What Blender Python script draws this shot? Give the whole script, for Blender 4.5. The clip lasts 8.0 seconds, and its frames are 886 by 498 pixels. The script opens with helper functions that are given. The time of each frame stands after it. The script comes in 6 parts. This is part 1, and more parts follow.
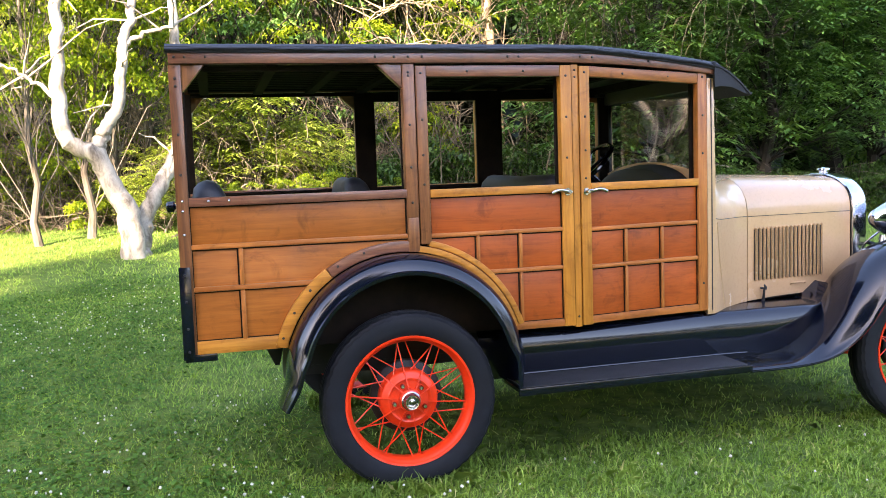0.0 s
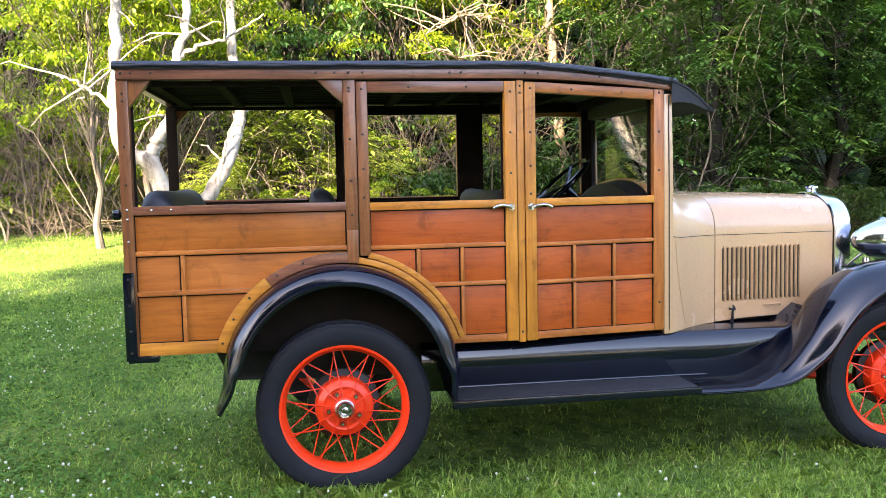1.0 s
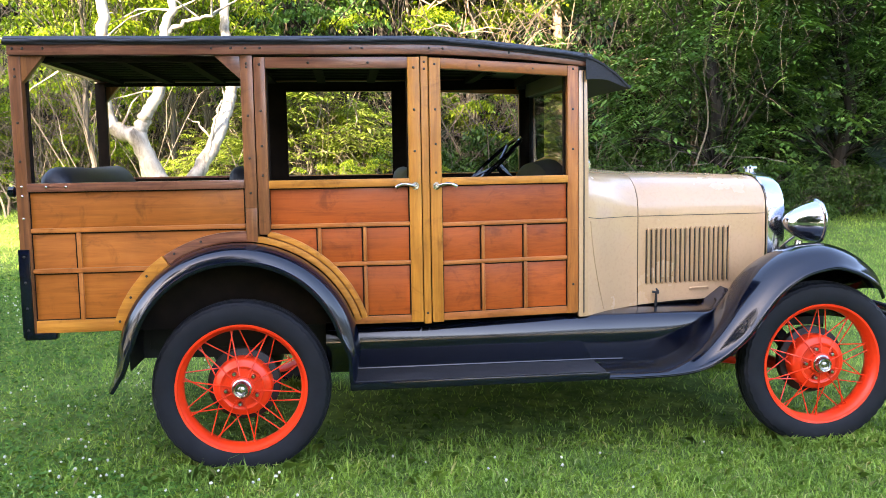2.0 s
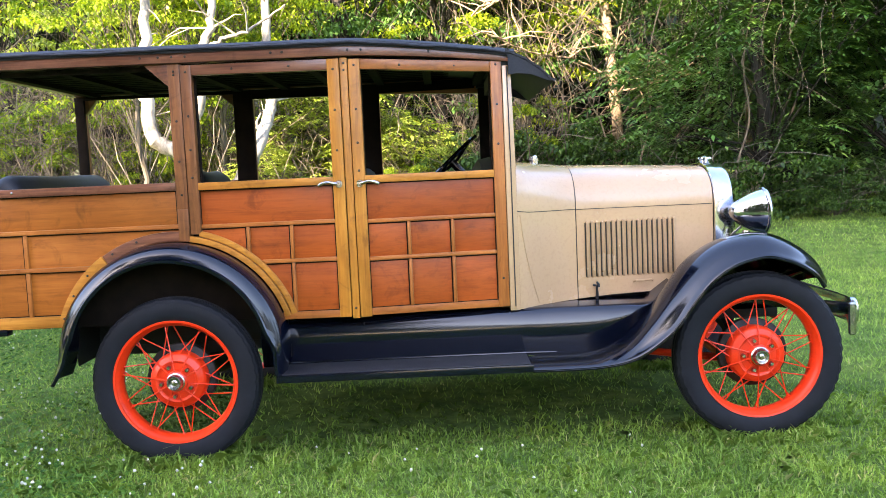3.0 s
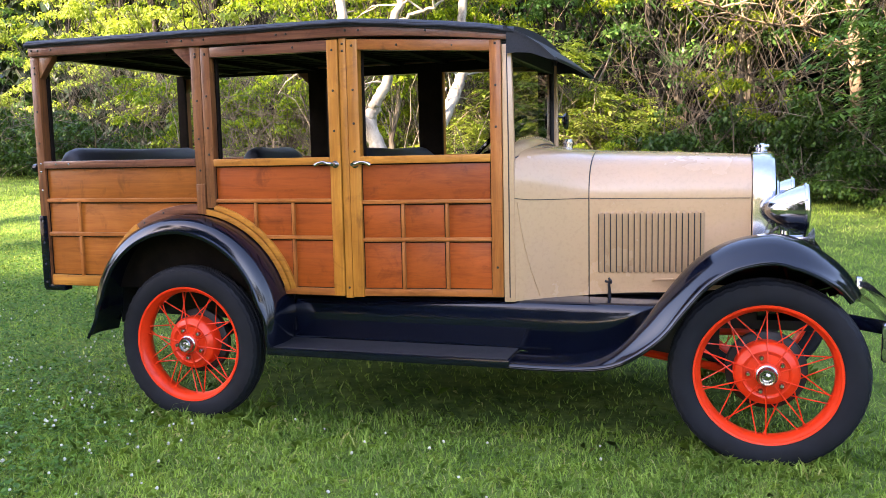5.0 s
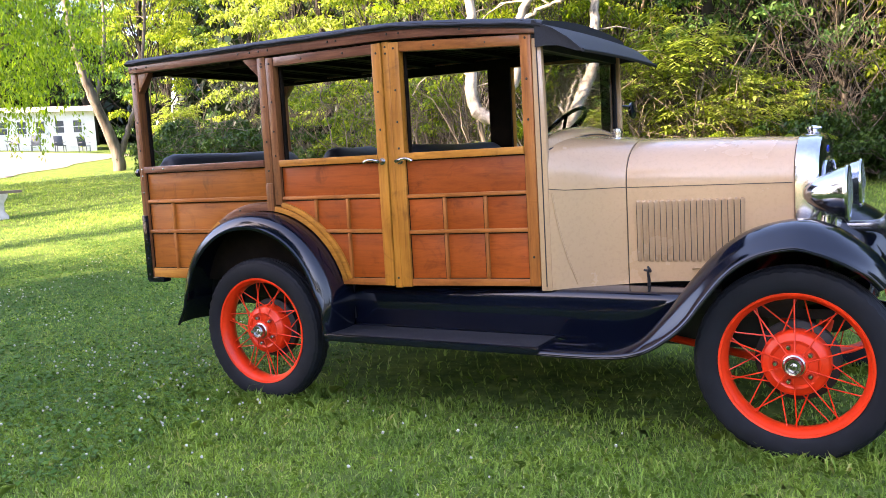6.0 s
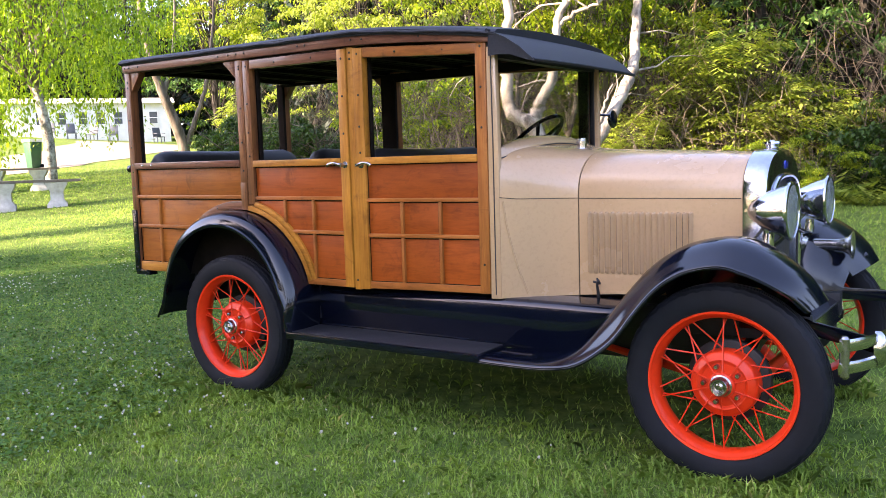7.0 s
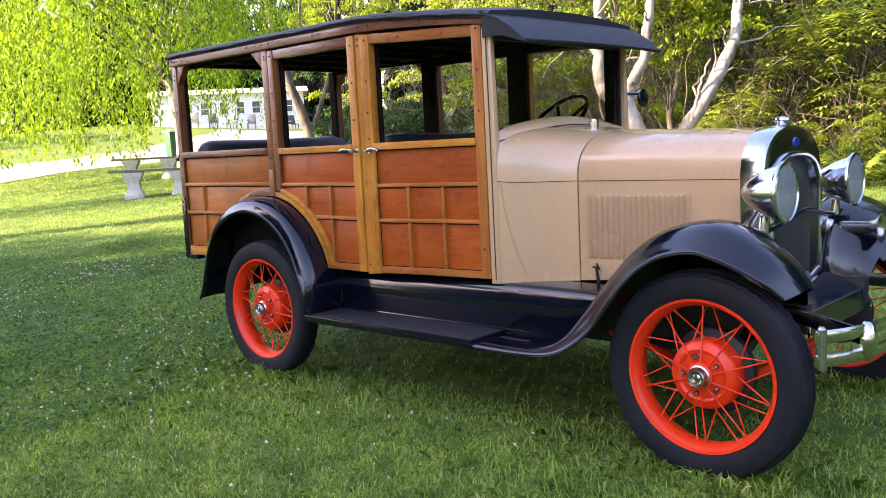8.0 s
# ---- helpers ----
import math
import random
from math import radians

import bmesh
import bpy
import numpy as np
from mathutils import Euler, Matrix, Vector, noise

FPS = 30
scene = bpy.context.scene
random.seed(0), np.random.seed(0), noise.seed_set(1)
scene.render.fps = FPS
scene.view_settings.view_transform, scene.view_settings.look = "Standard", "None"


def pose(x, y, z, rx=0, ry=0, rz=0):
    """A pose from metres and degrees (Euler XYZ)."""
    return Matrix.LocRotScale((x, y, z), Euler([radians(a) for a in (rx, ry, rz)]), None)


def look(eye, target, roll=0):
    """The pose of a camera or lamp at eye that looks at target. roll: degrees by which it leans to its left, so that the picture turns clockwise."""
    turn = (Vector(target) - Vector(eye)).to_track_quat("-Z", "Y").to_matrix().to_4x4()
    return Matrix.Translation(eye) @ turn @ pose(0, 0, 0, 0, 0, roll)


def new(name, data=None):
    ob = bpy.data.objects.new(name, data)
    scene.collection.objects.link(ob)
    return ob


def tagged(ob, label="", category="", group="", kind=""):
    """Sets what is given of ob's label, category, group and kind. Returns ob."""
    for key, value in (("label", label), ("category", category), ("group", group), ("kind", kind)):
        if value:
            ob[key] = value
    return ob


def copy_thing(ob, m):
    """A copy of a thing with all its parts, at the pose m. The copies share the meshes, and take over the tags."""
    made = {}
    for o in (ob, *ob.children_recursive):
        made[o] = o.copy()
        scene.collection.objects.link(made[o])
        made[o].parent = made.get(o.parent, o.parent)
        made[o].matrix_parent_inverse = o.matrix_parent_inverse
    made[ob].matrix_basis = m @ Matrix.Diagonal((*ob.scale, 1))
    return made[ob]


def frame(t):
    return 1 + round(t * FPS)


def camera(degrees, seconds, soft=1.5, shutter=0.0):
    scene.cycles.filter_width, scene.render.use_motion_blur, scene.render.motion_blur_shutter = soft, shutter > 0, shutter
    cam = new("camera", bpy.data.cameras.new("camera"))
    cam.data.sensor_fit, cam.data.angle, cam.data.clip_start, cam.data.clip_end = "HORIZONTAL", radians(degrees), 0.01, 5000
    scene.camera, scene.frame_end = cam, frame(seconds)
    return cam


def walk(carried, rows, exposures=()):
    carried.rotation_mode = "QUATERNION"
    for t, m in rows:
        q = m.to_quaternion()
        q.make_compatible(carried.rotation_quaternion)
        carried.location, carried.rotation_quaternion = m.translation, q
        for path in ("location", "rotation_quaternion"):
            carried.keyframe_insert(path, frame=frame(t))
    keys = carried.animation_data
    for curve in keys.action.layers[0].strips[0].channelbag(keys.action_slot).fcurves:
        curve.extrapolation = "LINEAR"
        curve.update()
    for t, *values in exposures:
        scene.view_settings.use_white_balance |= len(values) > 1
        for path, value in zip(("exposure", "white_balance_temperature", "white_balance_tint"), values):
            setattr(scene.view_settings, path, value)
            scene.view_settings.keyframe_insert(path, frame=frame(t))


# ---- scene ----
cam = camera(54.0, 8.0, soft=0.6)
PATH = [
    (0, (-0.755, -3.502, 1.35), (-0.254, -1.574, 1.166), -2.0),
    (0.2, (-0.667, -3.496, 1.322), (-0.143, -1.573, 1.15), -0.7),
    (0.5, (-0.450, -3.546, 1.331), (0.011, -1.609, 1.162), -1.5),
    (0.8, (-0.266, -3.639, 1.343), (0.114, -1.682, 1.186), -1.6),
    (1, (-0.107, -3.69, 1.35), (0.185, -1.717, 1.194), -1.2),
    (1.2, (0.002, -3.732, 1.354), (0.222, -1.75, 1.196), -1.5),
    (1.5, (0.175, -3.706, 1.326), (0.371, -1.723, 1.16), -2.3),
    (1.8, (0.347, -3.684, 1.298), (0.531, -1.701, 1.116), -1.4),
    (2, (0.473, -3.696, 1.344), (0.688, -1.719, 1.138), -0.9),
    (2.2, (0.587, -3.726, 1.302), (0.782, -1.743, 1.128), -0.9),
    (3.3, (1.371, -3.822, 1.266), (1.318, -1.832, 1.078), -2.2),
    (3.5, (1.42, -3.802, 1.283), (1.373, -1.813, 1.08), -0.7),
    (4, (1.855, -3.786, 1.258), (1.641, -1.806, 1.078), -1.8),
    (4.2, (2.07, -3.764, 1.255), (1.733, -1.801, 1.075), 0.5),
    (4.5, (2.173, -3.713, 1.3), (1.744, -1.771, 1.09), -4.1),
    (4.8, (2.378, -3.588, 1.254), (1.82, -1.678, 1.052), -3.0),
    (5, (2.445, -3.528, 1.275), (1.839, -1.636, 1.053), -1.2),
    (5.2, (2.571, -3.493, 1.279), (1.886, -1.628, 1.047), -1.8),
    (6.3, (3.234, -3.349, 1.231), (2.197, -1.65, 1.032), -3.5),
    (6.5, (3.321, -3.282, 1.227), (2.268, -1.592, 1.039), -3.8),
    (7, (3.563, -3.161, 1.258), (2.446, -1.516, 1.045), -1.7),
    (7.2, (3.687, -3.108, 1.245), (2.515, -1.5, 1.047), -2.0),
    (7.5, (3.868, -3.033, 1.279), (2.607, -1.496, 1.061), -1.9),
    (7.8, (3.99, -2.889, 1.213), (2.659, -1.408, 1.02), -2.1),
    (8, (4.044, -2.769, 1.244), (2.684, -1.323, 1.003), -2.9),
]
EXPOSURE = [(0.0, 3.5, 7000, 24), (2.0, 3.64, 6950, 21), (3.5, 3.64, 6950, 21), (4.5, 3.45, 7000, 25), (6.5, 3.18, 7000, 31), (8.0, 3.04, 7000, 33)]
walk(cam, [(t, look(eye, target, roll)) for t, eye, target, roll in PATH], EXPOSURE)

# ---------------------------------------------------------------- sky and sun
SUN_AZ, SUN_EL = radians(238.0), radians(30.0)   # the way to the sun, counted from +x
world = bpy.data.worlds.new("world")
scene.world = world
world.use_nodes = True
wn = world.node_tree
sky = wn.nodes.new("ShaderNodeTexSky")
sky.sky_type, sky.sun_disc = "NISHITA", False
sky.sun_elevation, sky.sun_rotation = SUN_EL, radians(90.0) - SUN_AZ
sky.air_density, sky.dust_density, sky.ozone_density = 1.0, 1.2, 1.0
wn.links.new(sky.outputs[0], wn.nodes["Background"].inputs[0])
wn.nodes["Background"].inputs[1].default_value = 0.15
sun = new("sun", bpy.data.lights.new("sun", "SUN"))
sun.data.energy, sun.data.angle, sun.data.color = 4.2, radians(0.6), (1.0, 0.88, 0.66)
sun.matrix_world = look((math.cos(SUN_AZ) * 40, math.sin(SUN_AZ) * 40, 40 * math.tan(SUN_EL)), (0, 0, 0))

# ---------------------------------------------------------------- materials
class Mat:
    """A node material built up step by step."""

    def __init__(self, name, rough=0.5, metal=0.0, coat=0.0, spec=0.5):
        self.m = bpy.data.materials.new(name)
        self.m.use_nodes = True
        self.t = self.m.node_tree
        self.b = self.t.nodes["Principled BSDF"]
        self.b.inputs["Roughness"].default_value = rough
        self.b.inputs["Metallic"].default_value = metal
        self.b.inputs["Coat Weight"].default_value = coat
        self.b.inputs["Coat Roughness"].default_value = 0.12
        self.b.inputs["Specular IOR Level"].default_value = spec

    def node(self, kind, **values):
        n = self.t.nodes.new(kind)
        for k, v in values.items():
            n.inputs[k].default_value = v
        return n

    def link(self, a, b):
        self.t.links.new(a, b)

    def coords(self, stretch=(1, 1, 1), source="Object"):
        c = self.node("ShaderNodeTexCoord")
        m = self.node("ShaderNodeMapping", Scale=stretch)
        self.link(c.outputs[source], m.inputs[0])
        return m.outputs[0]

    def noise(self, scale, stretch=(1, 1, 1), detail=4.0, rough=0.55, distortion=0.0, source="Object"):
        n = self.node("ShaderNodeTexNoise", Scale=scale, Detail=detail, Roughness=rough, Distortion=distortion)
        self.link(self.coords(stretch, source), n.inputs["Vector"])
        return n.outputs["Fac"]

    def ramp(self, fac, *stops):
        r = self.node("ShaderNodeValToRGB")
        e = r.color_ramp.elements
        while len(e) < len(stops):
            e.new(0.5)
        for k, (p, c) in enumerate(stops):
            e[k].position, e[k].color = p, (*c, 1)
        self.link(fac, r.inputs[0])
        return r.outputs[0]

    def mix(self, a, b, fac, how="MIX"):
        m = self.t.nodes.new("ShaderNodeMix")
        m.data_type, m.blend_type = "RGBA", how
        for sock, v in ((m.inputs[6], a), (m.inputs[7], b), (m.inputs[0], fac)):
            if isinstance(v, (int, float)):
                sock.default_value = v
            elif isinstance(v, tuple):
                sock.default_value = (*v, 1)
            else:
                self.link(v, sock)
        return m.outputs[2]

    def color(self, c):
        if isinstance(c, tuple):
            self.b.inputs["Base Color"].default_value = (*c, 1)
        else:
            self.link(c, self.b.inputs["Base Color"])
        return self

    def rough(self, fac, lo, hi):
        r = self.node("ShaderNodeMapRange")
        r.inputs[3].default_value, r.inputs[4].default_value = lo, hi
        self.link(fac, r.inputs[0])
        self.link(r.outputs[0], self.b.inputs["Roughness"])
        return self

    def bump(self, fac, strength=0.3, dist=0.002):
        n = self.node("ShaderNodeBump", Strength=strength, Distance=dist)
        self.link(fac, n.inputs["Height"])
        self.link(n.outputs[0], self.b.inputs["Normal"])
        return self

    def island(self):
        return self.t.nodes.new("ShaderNodeNewGeometry").outputs["Random Per Island"]

    def each(self):
        return self.t.nodes.new("ShaderNodeObjectInfo").outputs["Random"]


def wood(name, dark, mid, light, along="x", rough=0.40, coat=0.06, figure=0.55):
    m = Mat(name, rough, coat=coat, spec=0.28)
    st = (1.6, 26, 26) if along == "x" else (26, 26, 1.6)
    grain = m.noise(2.2, st, 6, 0.62, 0.7)
    fine = m.noise(9.0, st, 3, 0.6)
    blot = m.noise(2.3, (1, 1, 1), 4, 0.6)
    c = m.mix(mid, m.ramp(grain, (0.30, dark), (0.5, mid), (0.72, light)), figure)
    c = m.mix(c, m.ramp(blot, (0.32, (0.55, 0.50, 0.46)), (0.6, (1.0, 1.0, 1.0)), (0.8, (1.14, 1.1, 1.0))), 0.6, "MULTIPLY")
    c = m.mix(c, m.ramp(m.each(), (0.0, (0.84, 0.80, 0.78)), (1.0, (1.1, 1.1, 1.1))), 0.8, "MULTIPLY")
    c = m.mix(c, m.ramp(fine, (0.3, (0.75, 0.72, 0.7)), (0.55, (1, 1, 1))), 0.3, "MULTIPLY")
    stain = m.noise(7.0, (1, 1, 1), 6, 0.7, 1.2)
    c = m.mix(c, m.ramp(stain, (0.54, (1, 1, 1)), (0.70, (0.30, 0.25, 0.22))), 0.55, "MULTIPLY")
    run = m.noise(3.4, (9, 9, 0.8) if along == "z" else (0.8, 9, 9), 5, 0.65, 0.5)
    c = m.mix(c, m.ramp(run, (0.50, (1, 1, 1)), (0.70, (0.52, 0.45, 0.40))), 0.5, "MULTIPLY")
    m.color(c).rough(blot, rough - 0.08, rough + 0.16).bump(grain, 0.08, 0.001)
    return m.m


def paint(name, c, rough, coat=0.6, dirt=(0.7, 0.7, 0.7), metal=0.0):
    m = Mat(name, rough, metal, coat)
    dust = m.noise(3.5, (1, 1, 1), 6, 0.65)
    spots = m.noise(60, (1, 1, 1), 3, 0.6)
    col = m.mix(c, tuple(a * b for a, b in zip(c, dirt)), m.ramp(dust, (0.45, (0, 0, 0)), (0.75, (1, 1, 1))))
    col = m.mix(col, m.ramp(spots, (0.35, (0.82, 0.82, 0.82)), (0.5, (1, 1, 1))), 0.35, "MULTIPLY")
    m.color(col).rough(dust, rough * 0.9, rough * 1.3).bump(spots, 0.03, 0.0005)
    return m.m


def leafy(name, a, b, c, sheer=0.45, spec=0.35):
    m = Mat(name, 0.5, spec=spec)
    blot = m.noise(0.55, (1, 1, 1), 3)
    col = m.ramp(m.island(), (0.0, a), (0.5, b), (1.0, c))
    col = m.mix(col, m.ramp(blot, (0.35, (0.72, 0.8, 0.75)), (0.65, (1.15, 1.1, 0.95))), 0.8, "MULTIPLY")
    m.color(col)
    tr = m.node("ShaderNodeBsdfTranslucent")
    m.link(m.mix(col, (1.0, 1.05, 0.45), 1.0, "MULTIPLY"), tr.inputs[0])
    mix = m.node("ShaderNodeMixShader", Fac=sheer)
    m.link(m.b.outputs[0], mix.inputs[1])
    m.link(tr.outputs[0], mix.inputs[2])
    m.link(mix.outputs[0], m.t.nodes["Material Output"].inputs[0])
    return m.m


def bark(name, a, b, scale=5.0, stretch=(1, 1, 0.25)):
    m = Mat(name, 0.85, spec=0.2)
    n = m.noise(scale, stretch, 6, 0.65, 0.4)
    m.color(m.ramp(n, (0.34, a), (0.62, b))).bump(n, 0.7, 0.02)
    return m.m


def plain(name, a, b, scale, rough, bump=0.1, stretch=(1, 1, 1), metal=0.0, dist=0.002):
    m = Mat(name, rough, metal)
    n = m.noise(scale, stretch, 5, 0.6)
    m.color(m.ramp(n, (0.3, a), (0.7, b))).bump(n, bump, dist)
    return m.m


FRAME_X = wood("maple frame wood, lying", (0.25, 0.088, 0.012), (0.47, 0.182, 0.021), (0.60, 0.27, 0.042), "x")
FRAME_Z = wood("maple frame wood, upright", (0.25, 0.088, 0.012), (0.47, 0.182, 0.021), (0.60, 0.27, 0.042), "z")
AGED_X = wood("aged dark frame wood, lying", (0.07, 0.027, 0.017), (0.175, 0.066, 0.036), (0.29, 0.122, 0.062), "x", 0.30, 0.30, 0.75)
AGED_Z = wood("aged dark frame wood, upright", (0.075, 0.028, 0.014), (0.185, 0.068, 0.024), (0.31, 0.125, 0.04), "z", 0.32, 0.22, 0.75)
RUSSET_X = wood("reddish brown frame wood, lying", (0.17, 0.055, 0.014), (0.33, 0.108, 0.022), (0.45, 0.175, 0.04), "x", 0.34, 0.18, 0.6)
RUSSET_Z = wood("reddish brown frame wood, upright", (0.17, 0.055, 0.014), (0.33, 0.108, 0.022), (0.45, 0.175, 0.04), "z", 0.34, 0.18, 0.6)
PANEL = wood("reddish mahogany panel", (0.22, 0.036, 0.003), (0.345, 0.066, 0.006), (0.43, 0.098, 0.01), "x", 0.42, 0.08, 0.45)
PANEL_Q = wood("golden brown quarter panel", (0.22, 0.058, 0.007), (0.35, 0.102, 0.012), (0.44, 0.145, 0.02), "x", 0.42, 0.08, 0.45)
MOLD_X = wood("molding wood, lying", (0.25, 0.074, 0.014), (0.385, 0.122, 0.022), (0.50, 0.185, 0.038), "x")
MOLD_Z = wood("molding wood, upright", (0.25, 0.074, 0.014), (0.385, 0.122, 0.022), (0.50, 0.185, 0.038), "z")
# Near black: cabin shade is added to the dark wood's own colour.
INNER = plain("near-black inner wood, shade in the colour", (0.005, 0.0035, 0.0025), (0.014, 0.009, 0.006), 14, 0.9, 0.1)
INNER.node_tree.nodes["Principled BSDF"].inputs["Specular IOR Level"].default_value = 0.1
BLACK = paint("black fender enamel", (0.0018, 0.0029, 0.0072), 0.11, 0.0, (1.6, 1.6, 1.4))
BLACK.node_tree.nodes["Principled BSDF"].inputs["Specular IOR Level"].default_value = 0.45
BLACK_DULL = paint("dull black chassis paint", (0.004, 0.004, 0.005), 0.55, 0.0, (1.8, 1.7, 1.5))
TAN = paint("tan body enamel", (0.44, 0.275, 0.148), 0.24, 0.5, (0.95, 0.94, 0.92))
TAN.node_tree.nodes["Principled BSDF"].inputs["Specular IOR Level"].default_value = 0.42
RED = paint("orange red wheel enamel", (0.70, 0.036, 0.006), 0.34, 0.1, (0.75, 0.7, 0.7))
RED.node_tree.nodes["Principled BSDF"].inputs["Specular IOR Level"].default_value = 0.3
RUBBER = plain("dusty tyre rubber", (0.0022, 0.0030, 0.0050), (0.0055, 0.0070, 0.0112), 12, 0.70, 0.25, dist=0.001)
RUBBER.node_tree.nodes["Principled BSDF"].inputs["Specular IOR Level"].default_value = 0.25
VINYL = plain("black grained roof vinyl", (0.006, 0.007, 0.010), (0.014, 0.015, 0.020), 120, 0.62, 0.3, dist=0.001)
LEATHER = plain("black seat vinyl", (0.003, 0.003, 0.005), (0.008, 0.008, 0.011), 25, 0.6, 0.2, dist=0.003)
VINYL.node_tree.nodes["Principled BSDF"].inputs["Specular IOR Level"].default_value = 0.32
MAT_TREAD = plain("ribbed running board rubber", (0.006, 0.006, 0.008), (0.013, 0.013, 0.016), 60, 0.55, 0.4, (1, 14, 1), dist=0.001)
BOLT = plain("dark bolt iron", (0.015, 0.013, 0.012), (0.05, 0.04, 0.035), 80, 0.5, 0.2, metal=0.6)
CHROME = plain("chrome plating", (0.44, 0.45, 0.48), (0.54, 0.55, 0.58), 30, 0.14, 0.03, metal=1.0, dist=0.0005)
NICKEL = plain("worn nickel", (0.30, 0.29, 0.28), (0.50, 0.49, 0.48), 40, 0.26, 0.08, metal=1.0, dist=0.0005)
CORE = plain("dark radiator core", (0.006, 0.006, 0.007), (0.03, 0.03, 0.03), 90, 0.5, 0.6, (1, 1, 0.04), dist=0.002)
BLUE = Mat("blue badge enamel", 0.25, coat=0.5).color((0.01, 0.02, 0.22)).m
glass = Mat("clear windscreen glass", 0.02)
glass.b.inputs["Transmission Weight"].default_value, glass.b.inputs["IOR"].default_value = 1.0, 1.35
glass.color((0.68, 0.70, 0.69))
GLASS = glass.m
lens = Mat("fluted lamp glass", 0.14)
lens.b.inputs["Transmission Weight"].default_value, lens.b.inputs["IOR"].default_value = 0.75, 1.4
lens.color((0.50, 0.55, 0.52))
LENS = lens.m

# LIT and PALE hold some sunlight in their colour, DARK the wood's shade.
LEAF_LIT = leafy("bright broad leaves, sun in the colour", (0.065, 0.125, 0.009), (0.20, 0.285, 0.017), (0.39, 0.44, 0.034), 0.5)
LEAF_PALE = leafy("pale leaves, sun in the colour", (0.13, 0.19, 0.03), (0.27, 0.34, 0.055), (0.42, 0.47, 0.11), 0.5)
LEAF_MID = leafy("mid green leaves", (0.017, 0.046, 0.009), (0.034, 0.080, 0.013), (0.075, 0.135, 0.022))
LEAF_DARK = leafy("deep green feathery leaves, shade in the colour", (0.028, 0.084, 0.022), (0.070, 0.160, 0.038), (0.135, 0.235, 0.056), 0.34)
# Near black: the deep wood's shade is put into the leaf colour.
LEAF_FAR = leafy("far wood leaves, shade in the colour", (0.004, 0.013, 0.004), (0.008, 0.022, 0.006), (0.016, 0.036, 0.009), 0.12)
LEAF_CLOVER = leafy("dark clover leaves", (0.032, 0.088, 0.012), (0.054, 0.128, 0.019), (0.085, 0.175, 0.028), 0.25, 0.08)
LEAF_WEEP = leafy("yellow green weeping leaves", (0.11, 0.20, 0.014), (0.21, 0.34, 0.02), (0.33, 0.46, 0.035), 0.55)
BARK_GREY = bark("grey brown bark", (0.045, 0.036, 0.028), (0.16, 0.135, 0.105))
BARK_DARK = bark("near-black bark", (0.008, 0.007, 0.006), (0.034, 0.029, 0.023))
TWIG = bark("grey brown dead twigs", (0.04, 0.030, 0.021), (0.19, 0.15, 0.105))
BARK_PALE = bark("pale peeling bark", (0.09, 0.075, 0.058), (0.38, 0.335, 0.27), 7.0, (1, 1, 0.5))
BARK_BIRCH = bark("white birch bark with dark marks", (0.07, 0.06, 0.05), (0.50, 0.47, 0.42), 8.0, (1, 1, 0.9))
BARK_TAN = bark("tan dead bark", (0.10, 0.07, 0.045), (0.31, 0.23, 0.15))
STONE = plain("weathered concrete", (0.36, 0.33, 0.28), (0.56, 0.53, 0.47), 9, 0.85, 0.5, dist=0.006)
PLANK = wood("grey weathered plank", (0.10, 0.08, 0.065), (0.17, 0.14, 0.11), (0.26, 0.22, 0.18), "x", 0.8, 0.0)
CHAIR = plain("blue grey plastic", (0.05, 0.06, 0.07), (0.10, 0.11, 0.12), 6, 0.5, 0.1)
SIDING = plain("white house siding", (0.70, 0.70, 0.69), (0.82, 0.82, 0.80), 2.0, 0.6, 0.1)
PANE = Mat("dark window glass", 0.05).color((0.08, 0.09, 0.105)).m
BIN = plain("green bin plastic", (0.015, 0.07, 0.035), (0.03, 0.11, 0.05), 4, 0.45, 0.1)
PETAL = plain("white clover petals", (0.34, 0.34, 0.25), (0.56, 0.54, 0.43), 140, 0.7, 0.2)

blade = Mat("grass blades", 0.55, spec=0.2)
gn = blade.noise(0.45, (1, 1, 1), 4)
gcol = blade.ramp(blade.island(), (0.0, (0.136, 0.238, 0.041)), (0.55, (0.207, 0.345, 0.063)), (0.92, (0.278, 0.415, 0.094)), (1.0, (0.41, 0.41, 0.19)))
gcol = blade.mix(gcol, blade.ramp(gn, (0.3, (0.85, 0.9, 0.85)), (0.7, (1.5, 1.3, 1.0))), 0.9, "MULTIPLY")
gcol = blade.mix(gcol, blade.ramp(blade.noise(3.2, detail=4, rough=0.6), (0.36, (0.62, 0.72, 0.68)), (0.52, (1.0, 1.0, 1.0)), (0.68, (1.28, 1.2, 1.1))), 0.85, "MULTIPLY")
blade.color(gcol)
gtr = blade.node("ShaderNodeBsdfTranslucent")
blade.link(gcol, gtr.inputs[0])
gmx = blade.node("ShaderNodeMixShader", Fac=0.45)
blade.link(blade.b.outputs[0], gmx.inputs[1])
blade.link(gtr.outputs[0], gmx.inputs[2])
blade.link(gmx.outputs[0], blade.t.nodes["Material Output"].inputs[0])
BLADE = blade.m

turf = Mat("mown turf", 0.9, spec=0.1)
n1, n2, n3 = turf.noise(0.35, detail=5), turf.noise(9, detail=6, rough=0.7), turf.noise(1.7, detail=5, rough=0.65)
tc = turf.ramp(n2, (0.25, (0.036, 0.064, 0.014)), (0.5, (0.088, 0.137, 0.030)), (0.8, (0.158, 0.203, 0.050)))
tc = turf.mix(tc, turf.ramp(n1, (0.3, (0.8, 0.9, 0.85)), (0.7, (1.25, 1.1, 0.9))), 0.9, "MULTIPLY")
